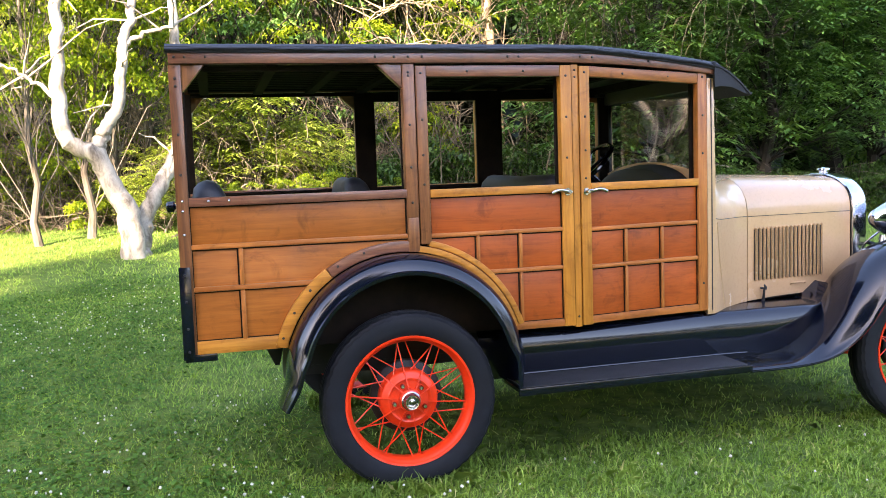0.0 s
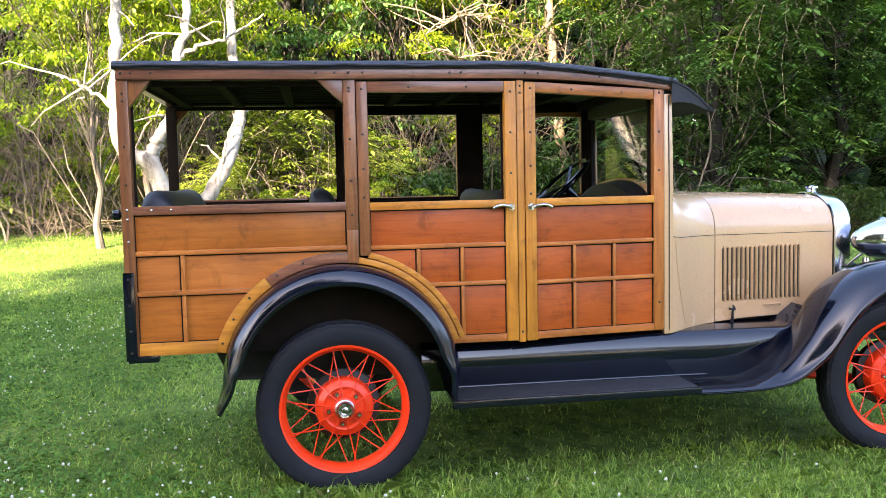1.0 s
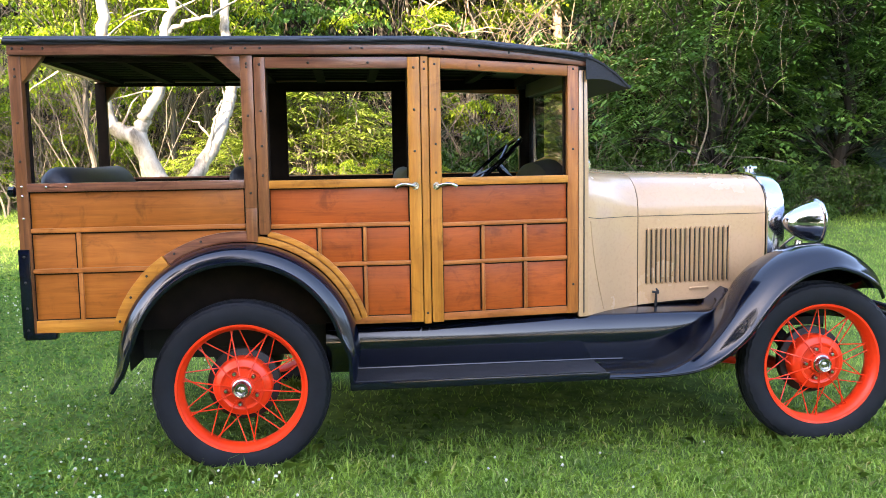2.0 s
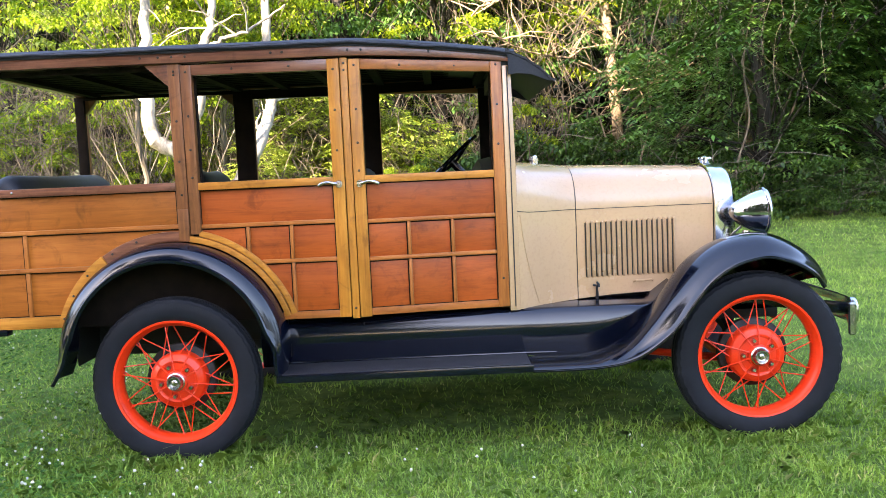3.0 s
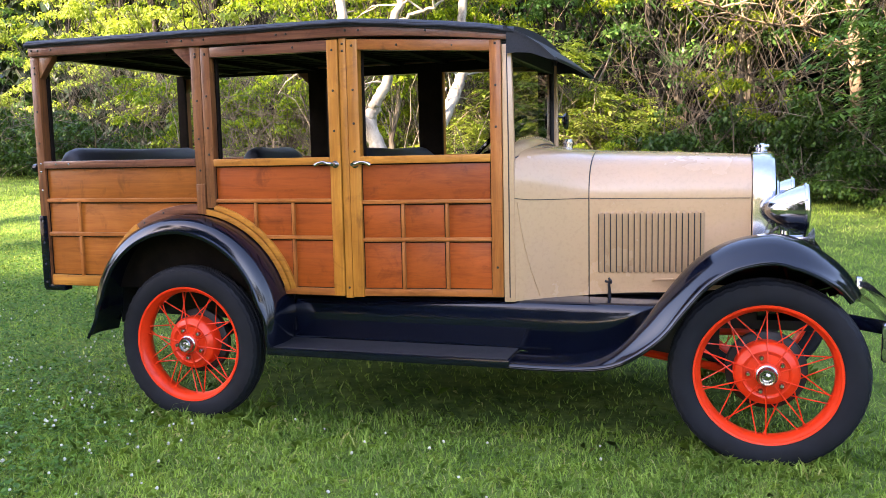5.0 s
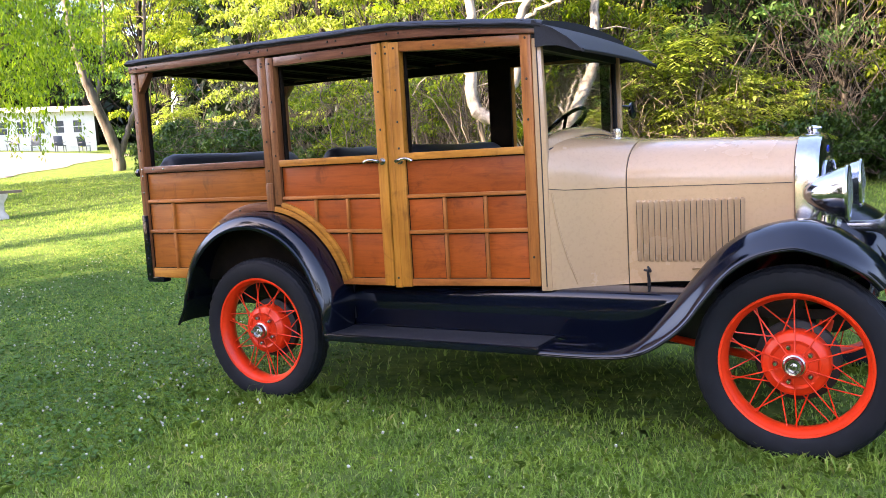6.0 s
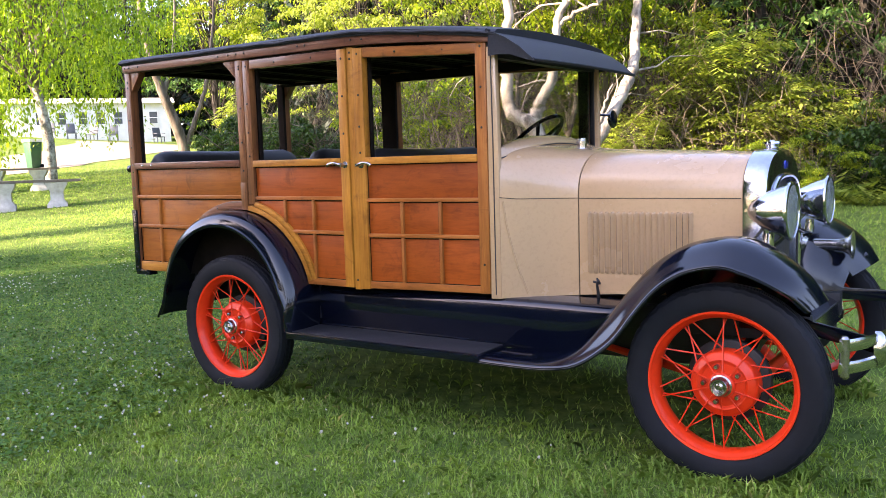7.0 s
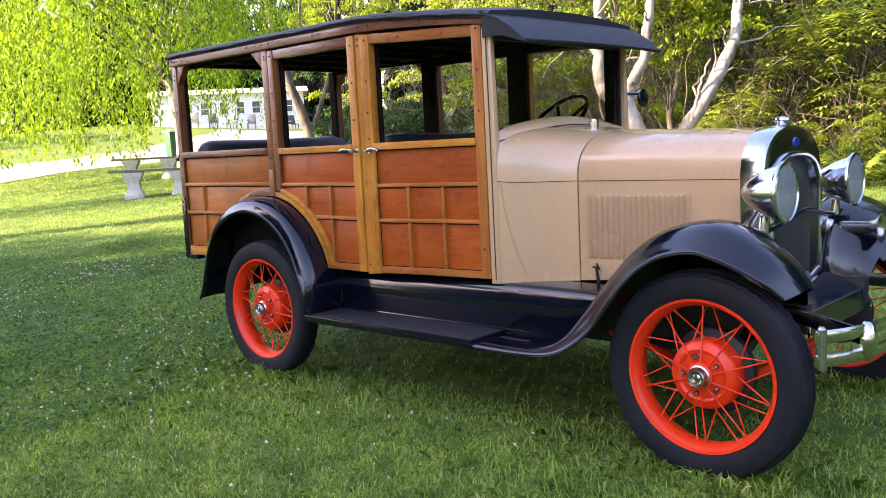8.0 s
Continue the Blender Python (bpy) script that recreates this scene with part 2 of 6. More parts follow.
tc = turf.mix(tc, (0.10, 0.085, 0.045), turf.ramp(n3, (0.62, (0, 0, 0)), (0.8, (0.6, 0.6, 0.6))))
tc = turf.mix(tc, turf.ramp(turf.noise(3.2, detail=4, rough=0.6), (0.36, (0.62, 0.72, 0.68)), (0.52, (1.0, 1.0, 1.0)), (0.68, (1.28, 1.2, 1.1))), 0.85, "MULTIPLY")
turf.color(tc).bump(n2, 1.0, 0.05)
TURF = turf.m
GRAVEL = plain("pale gravel drive", (0.125, 0.105, 0.084), (0.22, 0.188, 0.152), 14, 0.95, 0.5, dist=0.02)

# ---------------------------------------------------------------- building helpers
WORLD = {}


def thing(name, at, label, category, group="", kind=""):
    """An Empty at the base of a thing, which parents its parts."""
    ob = new(name)
    ob.empty_display_size = 0.2
    ob.location = at
    WORLD[ob.name] = Matrix.Translation(at)
    return tagged(ob, label, category, group, kind)


def finish(me, bm, material, smooth, bevel):
    if bevel:
        edges = [e for e in bm.edges if len(e.link_faces) == 2 and e.calc_face_angle(0) > 0.6]
        bmesh.ops.bevel(bm, geom=edges, offset=bevel, segments=2, profile=0.6, affect="EDGES", clamp_overlap=True)
    bm.to_mesh(me)
    bm.free()
    me.materials.append(material)
    if smooth:
        me.shade_smooth()
        me.set_sharp_from_angle(angle=radians(38))
    return me


def part(name, bm, material, parent=None, label="", smooth=True, bevel=0.0, local=False, at=None):
    """Links a bmesh (or a finished mesh) as one object; its mesh is in world places unless local."""
    me = bm if isinstance(bm, bpy.types.Mesh) else finish(bpy.data.meshes.new(name), bm, material, smooth, bevel)
    ob = new(name, me)
    if at is not None:
        ob.matrix_basis = at
    if parent is not None:
        ob.parent = parent
        if not local:
            ob.matrix_parent_inverse = WORLD.get(parent.name, Matrix()).inverted()
    if at is not None and not local:
        WORLD[ob.name] = at
    return tagged(ob, label)


def BM():
    return bmesh.new()


def add_box(bm, x0, x1, y0, y1, z0, z1):
    vs = [bm.verts.new((x, y, z)) for x in (x0, x1) for y in (y0, y1) for z in (z0, z1)]
    for f in ((0, 1, 3, 2), (4, 6, 7, 5), (0, 4, 5, 1), (2, 3, 7, 6), (0, 2, 6, 4), (1, 5, 7, 3)):
        bm.faces.new([vs[i] for i in f])
    return bm


def box(*a):
    return add_box(BM(), *a)


def add_loft(bm, rings, ring=True, caps=True):
    """Skins rows of points; ring: each row closes on itself."""
    rows = [[bm.verts.new(p) for p in r] for r in rings]
    n = len(rows[0])
    for a, b in zip(rows, rows[1:]):
        for i in range(n if ring else n - 1):
            j = (i + 1) % n
            bm.faces.new((a[i], a[j], b[j], b[i]))
    if ring and caps:
        bm.faces.new(rows[0][::-1])
        bm.faces.new(rows[-1])
    return bm


def fixed(bm):
    bmesh.ops.recalc_face_normals(bm, faces=bm.faces[:])
    return bm


def add_lathe(bm, profile, axis="y", centre=(0, 0, 0), seg=48, closed=False):
    """Turns (radius, height) pairs about an axis."""
    rows = []
    for k in range(seg):
        a = 2 * math.pi * k / seg
        c, s = math.cos(a), math.sin(a)
        r = []
        for rad, h in profile:
            rad = max(rad, 1e-4)
            v = {"x": (h, rad * c, rad * s), "y": (rad * c, h, rad * s), "z": (rad * c, rad * s, h)}[axis]
            r.append(bm.verts.new(Vector(v) + Vector(centre)))
        rows.append(r)
    n = len(profile)
    for k in range(seg):
        a, b = rows[k], rows[(k + 1) % seg]
        for i in range(n if closed else n - 1):
            j = (i + 1) % n
            bm.faces.new((a[i], a[j], b[j], b[i]))
    return bm


def lathe(profile, axis="y", centre=(0, 0, 0), seg=48, closed=False):
    bm = add_lathe(BM(), profile, axis, centre, seg, closed)
    bmesh.ops.remove_doubles(bm, verts=bm.verts[:], dist=0.0003)
    return fixed(bm)


def smooth_path(pts, n):
    """n places on a smooth curve through pts."""
    P = [Vector(p) for p in pts]
    P = [2 * P[0] - P[1]] + P + [2 * P[-1] - P[-2]]
    out, m = [], len(P) - 3
    for k in range(n):
        u = k / (n - 1) * m
        i = min(int(u), m - 1)
        t = u - i
        a, b, c, d = P[i:i + 4]
        out.append(0.5 * (2 * b + (c - a) * t + (2 * a - 5 * b + 4 * c - d) * t * t + (3 * b - a - 3 * c + d) * t ** 3))
    return out


def add_tube(bm, pts, radii, seg=8, caps=True):
    """A round tapered tube along points."""
    P = [Vector(p) for p in pts]
    if isinstance(radii, (int, float)):
        radii = [radii] * len(P)
    side, rings = None, []
    for i, p in enumerate(P):
        d = (P[min(i + 1, len(P) - 1)] - P[max(i - 1, 0)]).normalized()
        side = d.orthogonal().normalized() if side is None else (side - d * side.dot(d)).normalized()
        up = d.cross(side)
        rings.append([p + radii[i] * (math.cos(2 * math.pi * k / seg) * side + math.sin(2 * math.pi * k / seg) * up) for k in range(seg)])
    return add_loft(bm, rings, True, caps)


def tube(pts, radii, seg=8):
    return fixed(add_tube(BM(), pts, radii, seg))


def rise(x, y):
    """The height of the lawn: level under the car, climbing gently behind it."""
    def soft(v):
        return math.log1p(math.exp(min(v * 1.2, 30))) / 1.2
    h = 0.085 * (soft(y - 2.4) - soft(y - 10.0)) + 0.058 * soft(y - 12.0)
    h += (0.021 * soft(-x - 6.0) + 0.075 * (soft(-x - 34.0) - soft(-x - 60.0))) * (1 if x > -90 else 90 / -x)
    return h if y < 60 else h * 60 / y + 0.5

# ---------------------------------------------------------------- the wooden station wagon
MID = 0.785          # the car's middle line
ARCH = (0.0, 0.485)  # the centre of the rear wheel arch
HUB_Z = 0.375
car = thing("station_wagon", (1.2, MID, 0.0), "antique wood-bodied station wagon with tan hood and red wire wheels", "car")


def side(x):
    """The y of the near body side, which draws in towards the windscreen."""
    return 0.121 + max(0.0, min(x, 1.30) - 0.80) * 0.145 + max(0.0, x - 1.30) * 0.10


def add_slab(bm, x0, x1, z0, z1, d0, d1, z0b=None, z1b=None):
    """A board on the body side: d0 to d1 outwards; z0b, z1b: its heights at x1."""
    z0b, z1b = z0 if z0b is None else z0b, z1 if z1b is None else z1b
    n = max(1, int((x1 - x0) / 0.25))
    rings = []
    for k in range(n + 1):
        t = k / n
        x = x0 + (x1 - x0) * t
        a, b = z0 + (z0b - z0) * t, z1 + (z1b - z1) * t
        rings.append([(x, side(x) - d0, a), (x, side(x) - d1, a), (x, side(x) - d1, b), (x, side(x) - d0, b)])
    return add_loft(bm, rings)


def slab(*a, **k):
    return add_slab(BM(), *a, **k)


def arch_z(x, r):
    return ARCH[1] + math.sqrt(r * r - x * x) if abs(x) < r else -1.0


def cut_panel(x0, x1, z0, z1, d0, d1, r=0.515):
    """A panel whose lower edge follows the wheel arch."""
    n = max(2, int((x1 - x0) / 0.02))
    rings = []
    for k in range(n + 1):
        x = x0 + (x1 - x0) * k / n
        a = min(max(z0, arch_z(x, r)), z1 - 0.002)
        rings.append([(x, side(x) - d0, a), (x, side(x) - d1, a), (x, side(x) - d1, z1), (x, side(x) - d0, z1)])
    return add_loft(BM(), rings)


def arch_trim(a0, a1, r0, r1, d0, d1):
    n = max(6, int(abs(a1 - a0) / 4))
    rings = []
    for k in range(n + 1):
        a = radians(a0 + (a1 - a0) * k / n)
        c, s = math.cos(a), math.sin(a)
        rings.append([(ARCH[0] + r * c, side(0) - d, ARCH[1] + r * s) for r, d in ((r0, d0), (r0, d1), (r1, d1), (r1, d0))])
    return add_loft(BM(), rings)


def mirrored(bm):
    b = bm.copy()
    for v in b.verts:
        v.co.y = 2 * MID - v.co.y
    bmesh.ops.reverse_faces(b, faces=b.faces[:])
    return b


def both(name, bm, material, parents, label="", smooth=True, bevel=0.003):
    """A part on each side of the car. parents: one for each side."""
    fixed(bm)
    far = mirrored(bm)
    return (part(name, bm, material, parents[0], label, smooth, bevel), part(name, far, material, parents[1], label, smooth, bevel))


CC = (car, car)

# wheels
tyre_profile = [(0.268, -0.040), (0.279, -0.052), (0.305, -0.057), (0.332, -0.062), (0.352, -0.058), (0.362, -0.056), (0.366, -0.050), (0.374, -0.046),
                (0.379, -0.030), (0.379, -0.026), (0.374, -0.025), (0.374, -0.021), (0.381, -0.020), (0.382, -0.008), (0.376, -0.007), (0.376, -0.003)]
tyre_profile += [(r, -h) for r, h in reversed(tyre_profile)]
rim_profile = [(0.280, -0.056), (0.271, -0.054), (0.266, -0.044), (0.261, -0.040), (0.257, -0.026), (0.252, -0.018), (0.252, 0.018), (0.257, 0.026),
               (0.261, 0.040), (0.271, 0.054), (0.280, 0.056), (0.283, 0.048), (0.268, 0.030), (0.262, 0.0), (0.268, -0.030), (0.283, -0.048)]
drum_profile = [(0.0, -0.052), (0.040, -0.052), (0.048, -0.046), (0.050, -0.026), (0.082, -0.024), (0.087, -0.030), (0.095, -0.032), (0.101, -0.026),
                (0.116, -0.022), (0.124, -0.014), (0.128, 0.0), (0.128, 0.045), (0.0, 0.045)]
cap_profile = [(0.0, -0.074), (0.012, -0.073), (0.016, -0.070), (0.020, -0.071), (0.024, -0.079), (0.030, -0.080), (0.035, -0.073), (0.037, -0.056), (0.042, -0.052), (0.042, -0.046), (0.0, -0.046)]
brake_profile = [(0.0, 0.046), (0.150, 0.046), (0.158, 0.052), (0.158, 0.082), (0.120, 0.10), (0.0, 0.10)]
tyre_bm = lathe(tyre_profile, seg=144, closed=True)
for v in tyre_bm.verts:
    rr = math.hypot(v.co.x, v.co.z)
    if rr > 0.3615 and abs(v.co.y) > 0.028 and int((math.atan2(v.co.z, v.co.x) + 7) / (2 * math.pi / 144) + 0.5) % 3 == 0:
        v.co.x, v.co.z = v.co.x * (rr - 0.0045) / rr, v.co.z * (rr - 0.0045) / rr
tyre_me = finish(bpy.data.meshes.new("tyre"), tyre_bm, RUBBER, True, 0)
rim_me = finish(bpy.data.meshes.new("rim"), lathe(rim_profile, seg=72, closed=True), RED, True, 0)
drum_me = finish(bpy.data.meshes.new("wheel"), lathe(drum_profile), RED, True, 0)
cap_me = finish(bpy.data.meshes.new("hub_cap"), lathe(cap_profile, seg=24), NICKEL, True, 0)
brake_me = finish(bpy.data.meshes.new("brake_drum"), lathe(brake_profile), BLACK_DULL, True, 0)
nut_me = finish(bpy.data.meshes.new("lug_nut"), lathe([(0.0, -0.044), (0.007, -0.044), (0.010, -0.040), (0.010, -0.026), (0, -0.026)], seg=10), NICKEL, True, 0)


def spoke_mesh(r0, y0, y1, turn):
    a = radians(turn)
    p, q = Vector((r0, y0, 0)), Vector((0.256 * math.cos(a), y1, 0.256 * math.sin(a)))
    bm = add_tube(BM(), [p, p.lerp(q, 0.03), p.lerp(q, 0.9), q], [0.0040, 0.0029, 0.0029, 0.0044], 6)
    return finish(bpy.data.meshes.new("spoke"), fixed(bm), RED, True, 0)


SPOKES = [(spoke_mesh(0.047, -0.040, -0.006, 3), 10, 4), (spoke_mesh(0.126, -0.002, 0.012, -22), 10, 17), (spoke_mesh(0.126, 0.030, -0.004, 22), 10, -5)]


def wheel(x, far):
    m = pose(x, 2 * MID - 0.078 if far else 0.078, HUB_Z, 0, 7 + 31 * x, 180 if far else 0)
    w = part("wheel", drum_me, RED, car, "orange-red wire wheel with black tyre", at=m)
    part("tyre", tyre_me, RUBBER, w, "worn black rubber tyre", local=True)
    part("rim", rim_me, RED, w, local=True)
    part("hub_cap", cap_me, NICKEL, w, "nickel hub cap", local=True)
    part("brake_drum", brake_me, BLACK_DULL, w, "dull black brake drum", local=True)
    for k in range(5):
        part("lug_nut", nut_me, NICKEL, w, local=True, at=pose(0, 0, 0, 0, 72 * k + 20, 0) @ Matrix.Translation((0.070, 0, 0)))
    for me, n, first in SPOKES:
        for k in range(n):
            part("spoke", me, RED, w, local=True, at=pose(0, 0, 0, 0, first + k * 360 / n, 0))
    return w


for wx in (0.0, 2.629):
    for far in (False, True):
        wheel(wx, far)


# fenders, running boards and aprons
def sweep(path, section, lift=None, thick=0.006):
    """Sheet metal along a path of (x, z), with a section of (y, height) points."""
    rings = []
    n = len(path)
    for i, p in enumerate(path):
        d = (path[min(i + 1, n - 1)] - path[max(i - 1, 0)]).normalized()
        nx, nz = -d.y, d.x
        s = section(i / (n - 1))
        top = [(p.x + nx * h, y, p.y + nz * h) for y, h in s]
        low = [(p.x + nx * (h - thick), y + (0.004 if k == 0 else 0), p.y + nz * (h - thick)) for k, (y, h) in enumerate(s)]
        rings.append(top + low[::-1])
    return fixed(add_loft(BM(), rings))


front_line = smooth_path([(1.60, 0.385), (1.75, 0.384), (1.90, 0.392), (2.03, 0.445), (2.14, 0.555), (2.225, 0.672), (2.315, 0.782), (2.40, 0.853),
                          (2.50, 0.902), (2.634, 0.927), (2.74, 0.908), (2.835, 0.855), (2.915, 0.785), (2.972, 0.700)], 60)
front_line = [Vector((p.x, p.y)) for p in [Vector((q.x, q.y)) for q in front_line]]


def front_section(t):
    k = min(1.0, max(0.0, (t - 0.12) / 0.24))
    k = k * k * (3 - 2 * k)
    e = max(0.0, (t - 0.78) / 0.22)
    w = min(1.0, max(0.0, (t - 0.27) / 0.23))
    w = w * w * (3 - 2 * w)
    yo, yi = -0.045 + 0.02 * (1 - k) + 0.085 * e * e, 0.212 + 0.208 * w - 0.07 * e
    drop, inner = (0.018 + 0.078 * k) * (1 - 0.45 * e), 0.004 + 0.095 * w
    pts = [(yo - 0.006, -drop - 0.003), (yo - 0.007, -drop + 0.004), (yo - 0.003, -drop + 0.010), (yo + 0.002, -drop + 0.013)]
    for f in (0.03, 0.07, 0.12, 0.18, 0.26, 0.36, 0.48, 0.60, 0.72, 0.84, 0.93, 1.0):
        h = -drop * 0.9 * (1 - f / 0.36) ** 2.3 if f < 0.36 else -inner * ((f - 0.36) / 0.64) ** 2.0
        pts.append((yo + 0.004 + (yi - yo) * f, h))
    return pts


both("front_fender", sweep(front_line, front_section), BLACK, CC, "glossy black front fender", bevel=0)
valance = BM()
rows = []
for i in range(24, 59, 2):
    q, d = front_line[i], (front_line[i + 1] - front_line[i - 1]).normalized()
    y, h = front_section(i / 59)[-1]
    a = Vector((q.x - d.y * h, y, q.y + d.x * h))
    b = Vector((a.x - 0.02, y + 0.075, min(a.z - 0.03, 0.575)))
    rows.append([a, a.lerp(b, 0.3) + Vector((0, 0.016, 0)), a.lerp(b, 0.65) + Vector((0, 0.018, 0)), b])
add_loft(valance, rows, False)
both("fender_valance", valance, BLACK, CC, "black inner side of the front fender", bevel=0)

rear_pts = [(ARCH[0] + 0.512 * math.cos(radians(a)), ARCH[1] + 0.512 * math.sin(radians(a))) for a in range(178, 2, -6)]
rear_pts = [(-0.545, 0.405), (-0.526, 0.455)] + rear_pts + [(0.502, 0.455), (0.492, 0.395)]
rear_line = [Vector((p.x, p.y)) for p in smooth_path([(*p, 0) for p in rear_pts], 64)]


def rear_section(t):
    yo = -0.040
    drop = 0.070 * min(1, 0.35 + t * 5, 0.3 + (1 - t) * 6)
    return [(yo - 0.006, -drop - 0.003), (yo - 0.006, -drop + 0.006), (yo + 0.002, -drop + 0.011), (yo + 0.008, -drop * 0.6), (yo + 0.022, -drop * 0.3), (yo + 0.046, -drop * 0.1),
            (yo + 0.075, 0.0), (0.08, 0.004), (0.124, 0.0), (0.20, -0.01)]


both("rear_fender", sweep(rear_line, rear_section), BLACK, CC, "glossy black rear fender", bevel=0)
# inner wheel housing, which closes the arch towards the cabin
hous = BM()
add_loft(hous, [[(0.50 * math.cos(radians(a)), y, ARCH[1] + 0.50 * math.sin(radians(a))) for y in (0.19, 0.46)] for a in range(186, -8, -6)], False)
add_loft(hous, [[(0.50 * math.cos(radians(a)), 0.46, ARCH[1] + 0.50 * math.sin(radians(a))), (0.0, 0.46, 0.42)] for a in range(186, -8, -6)], False)
both("wheel_housing", hous, BLACK_DULL, CC, "dull black inner wheel housing", bevel=0)

board = box(0.470, 1.605, -0.030, 0.222, 0.372, 0.392)
add_box(board, 0.464, 1.606, -0.036, -0.020, 0.362, 0.396)
both("running_board", board, BLACK, CC, "black running board with ribbed rubber top", bevel=0.004)
both("tread_mat", box(0.485, 1.595, -0.014, 0.200, 0.3925, 0.398), MAT_TREAD, CC, "ribbed black rubber mat", bevel=0.002)
apron = BM()
rows = []
feet = [(x, 0.212, 0.386) for x in (0.36, 0.84, 1.20, 1.50, 1.605)]
for i in range(2, 36):
    q, d = front_line[i], (front_line[i + 1] - front_line[i - 1]).normalized()
    y, h = front_section(i / 59)[-1]
    if q.x - d.y * h < 2.34:
        feet.append((q.x - d.y * h, y - 0.002, q.y + d.x * h - 0.003))
for x, yb, zb in feet:
    zt = max(0.606, zb + 0.004)
    zr = zb + (zt - zb) * 0.55
    row = [(x, yb - 0.018 * min(1.0, (zt - zb) / 0.2) * k / 4, zb + (zr - zb) * k / 4) for k in range(5)]
    yo = row[-1][1]
    for k in range(1, 9):
        u = k / 8 * math.pi / 2
        row.append((x, yo + 0.055 * (1 - math.cos(u)), zr + (zt - zr) * math.sin(u)))
    row.append((x, max(yo + 0.09, min(0.47, 0.22 + (x - 1.5) * 0.9)), zt + 0.002))
    rows.append(row)
add_loft(apron, rows, False)
both("splash_apron", apron, BLACK, CC, "black splash apron between board and body", bevel=0)
both("apron_bead", tube([(0.49, 0.210, 0.400), (1.3, 0.210, 0.400), (1.62, 0.211, 0.399), (1.74, 0.211, 0.397)], 0.006), BLACK, CC, bevel=0)

# chassis
frame_bm = BM()
for y in (0.42, 1.07):
    add_box(frame_bm, -0.46, 2.86, y, y + 0.06, 0.48, 0.585)
for x in (-0.46, 0.3, 0.9, 1.8, 2.6):
    add_box(frame_bm, x, x + 0.06, 0.48, 1.07, 0.50, 0.57)
part("chassis_frame", fixed(frame_bm), BLACK_DULL, car, "dull black chassis frame", bevel=0.004)
part("rear_axle", lathe([(0.0, 0.16), (0.03, 0.16), (0.034, 0.62), (0.11, 0.70), (0.13, 0.785), (0.11, 0.87), (0.034, 0.95), (0.03, 1.41), (0, 1.41)], "y", (0, 0, HUB_Z), 20), BLACK_DULL, car)
part("front_axle", tube(smooth_path([(2.629, 0.15, 0.375), (2.629, 0.24, 0.36), (2.629, 0.34, 0.29), (2.629, 0.785, 0.275), (2.629, 1.23, 0.29), (2.629, 1.33, 0.36), (2.629, 1.42, 0.375)], 24), 0.026, 10), RED, car, "red-painted front axle beam")
for y0 in (0.33, 1.24):
    part("radius_rod", tube([(2.60, y0, 0.30), (1.62, MID + (y0 - MID) * 0.12, 0.36)], [0.02, 0.016], 8), RED, car, "red-painted radius rod")
part("front_spring", fixed(add_loft(BM(), [[(2.60, y, z), (2.66, y, z), (2.66, y, z + 0.045), (2.60, y, z + 0.045)] for y, z in ((0.33, 0.36), (0.5, 0.43), (0.785, 0.47), (1.07, 0.43), (1.24, 0.36))])), BLACK_DULL, car)
oil = box(1.75, 2.45, 0.60, 0.97, 0.30, 0.60)
part("engine_pan", oil, BLACK_DULL, car, bevel=0.03)
part("floor_pan", box(-0.84, 1.50, 0.24, 1.33, 0.622, 0.648), BLACK_DULL, car, bevel=0.003)
part("exhaust_pipe", tube([(1.9, 1.12, 0.40), (0.6, 1.15, 0.36), (-0.42, 1.14, 0.37)], 0.022), BLACK_DULL, car)
part("spring_hanger", fixed(add_loft(BM(), [[(-0.58, 0.40, 0.60), (-0.49, 0.40, 0.60), (-0.49, 0.43, 0.60), (-0.58, 0.43, 0.60)], [(-0.535, 0.40, 0.50), (-0.515, 0.40, 0.50), (-0.515, 0.43, 0.50), (-0.535, 0.43, 0.50)]])), BLACK_DULL, car)

# wooden body sides
bolt_me = finish(bpy.data.meshes.new("bolt"), lathe([(0.0, -0.0045), (0.003, -0.004), (0.0052, -0.002), (0.0058, 0.0), (0, 0.002)], "y", seg=10), BOLT, True, 0)


bright_bolt_me = bolt_me.copy()
bright_bolt_me.materials[0] = NICKEL


def bolts(parents, *spots, out=0.0, bright=False):
    me = bright_bolt_me if bright else bolt_me
    for x, z in spots:
        part("bolt", me, BOLT, parents[0], at=Matrix.Translation((x, side(x) - out, z)))
        part("bolt", me, BOLT, parents[1], at=pose(x, 2 * MID - side(x) + out, z, 0, 0, 180))


p = both("rear_post", slab(-0.905, -0.857, 0.63, 1.795, -0.05, 0.0), AGED_Z, CC, "aged wooden corner post")
bolts(p, (-0.881, 1.74), (-0.881, 1.71), (-0.881, 1.52), (-0.881, 1.36))
bolts(p, (-0.881, 1.255), (-0.881, 1.215), (-0.881, 1.12), bright=True)
p = both("corner_strap", slab(-0.912, -0.866, 0.612, 0.990, -0.02, 0.005), BLACK, CC, "black iron corner strap", bevel=0.002)
both("corner_foot", slab(-0.905, -0.78, 0.602, 0.632, -0.05, 0.004), BLACK, CC, "black iron corner foot", bevel=0.002)
bolts(p, (-0.888, 0.96), (-0.888, 0.85), (-0.888, 0.74), (-0.888, 0.645), out=0.005)
p = both("centre_post", slab(0.034, 0.086, 1.02, 1.795, -0.05, 0.002), AGED_Z, CC, "aged wooden body post")
bolts(p, (0.060, 1.76), (0.060, 1.745), (0.060, 1.54), (0.060, 1.36), (0.060, 1.21), out=0.002)
both("post_foot", slab(0.036, 0.084, 1.00, 1.145, -0.02, 0.008), AGED_Z, CC, "dark worn patch on the body post")
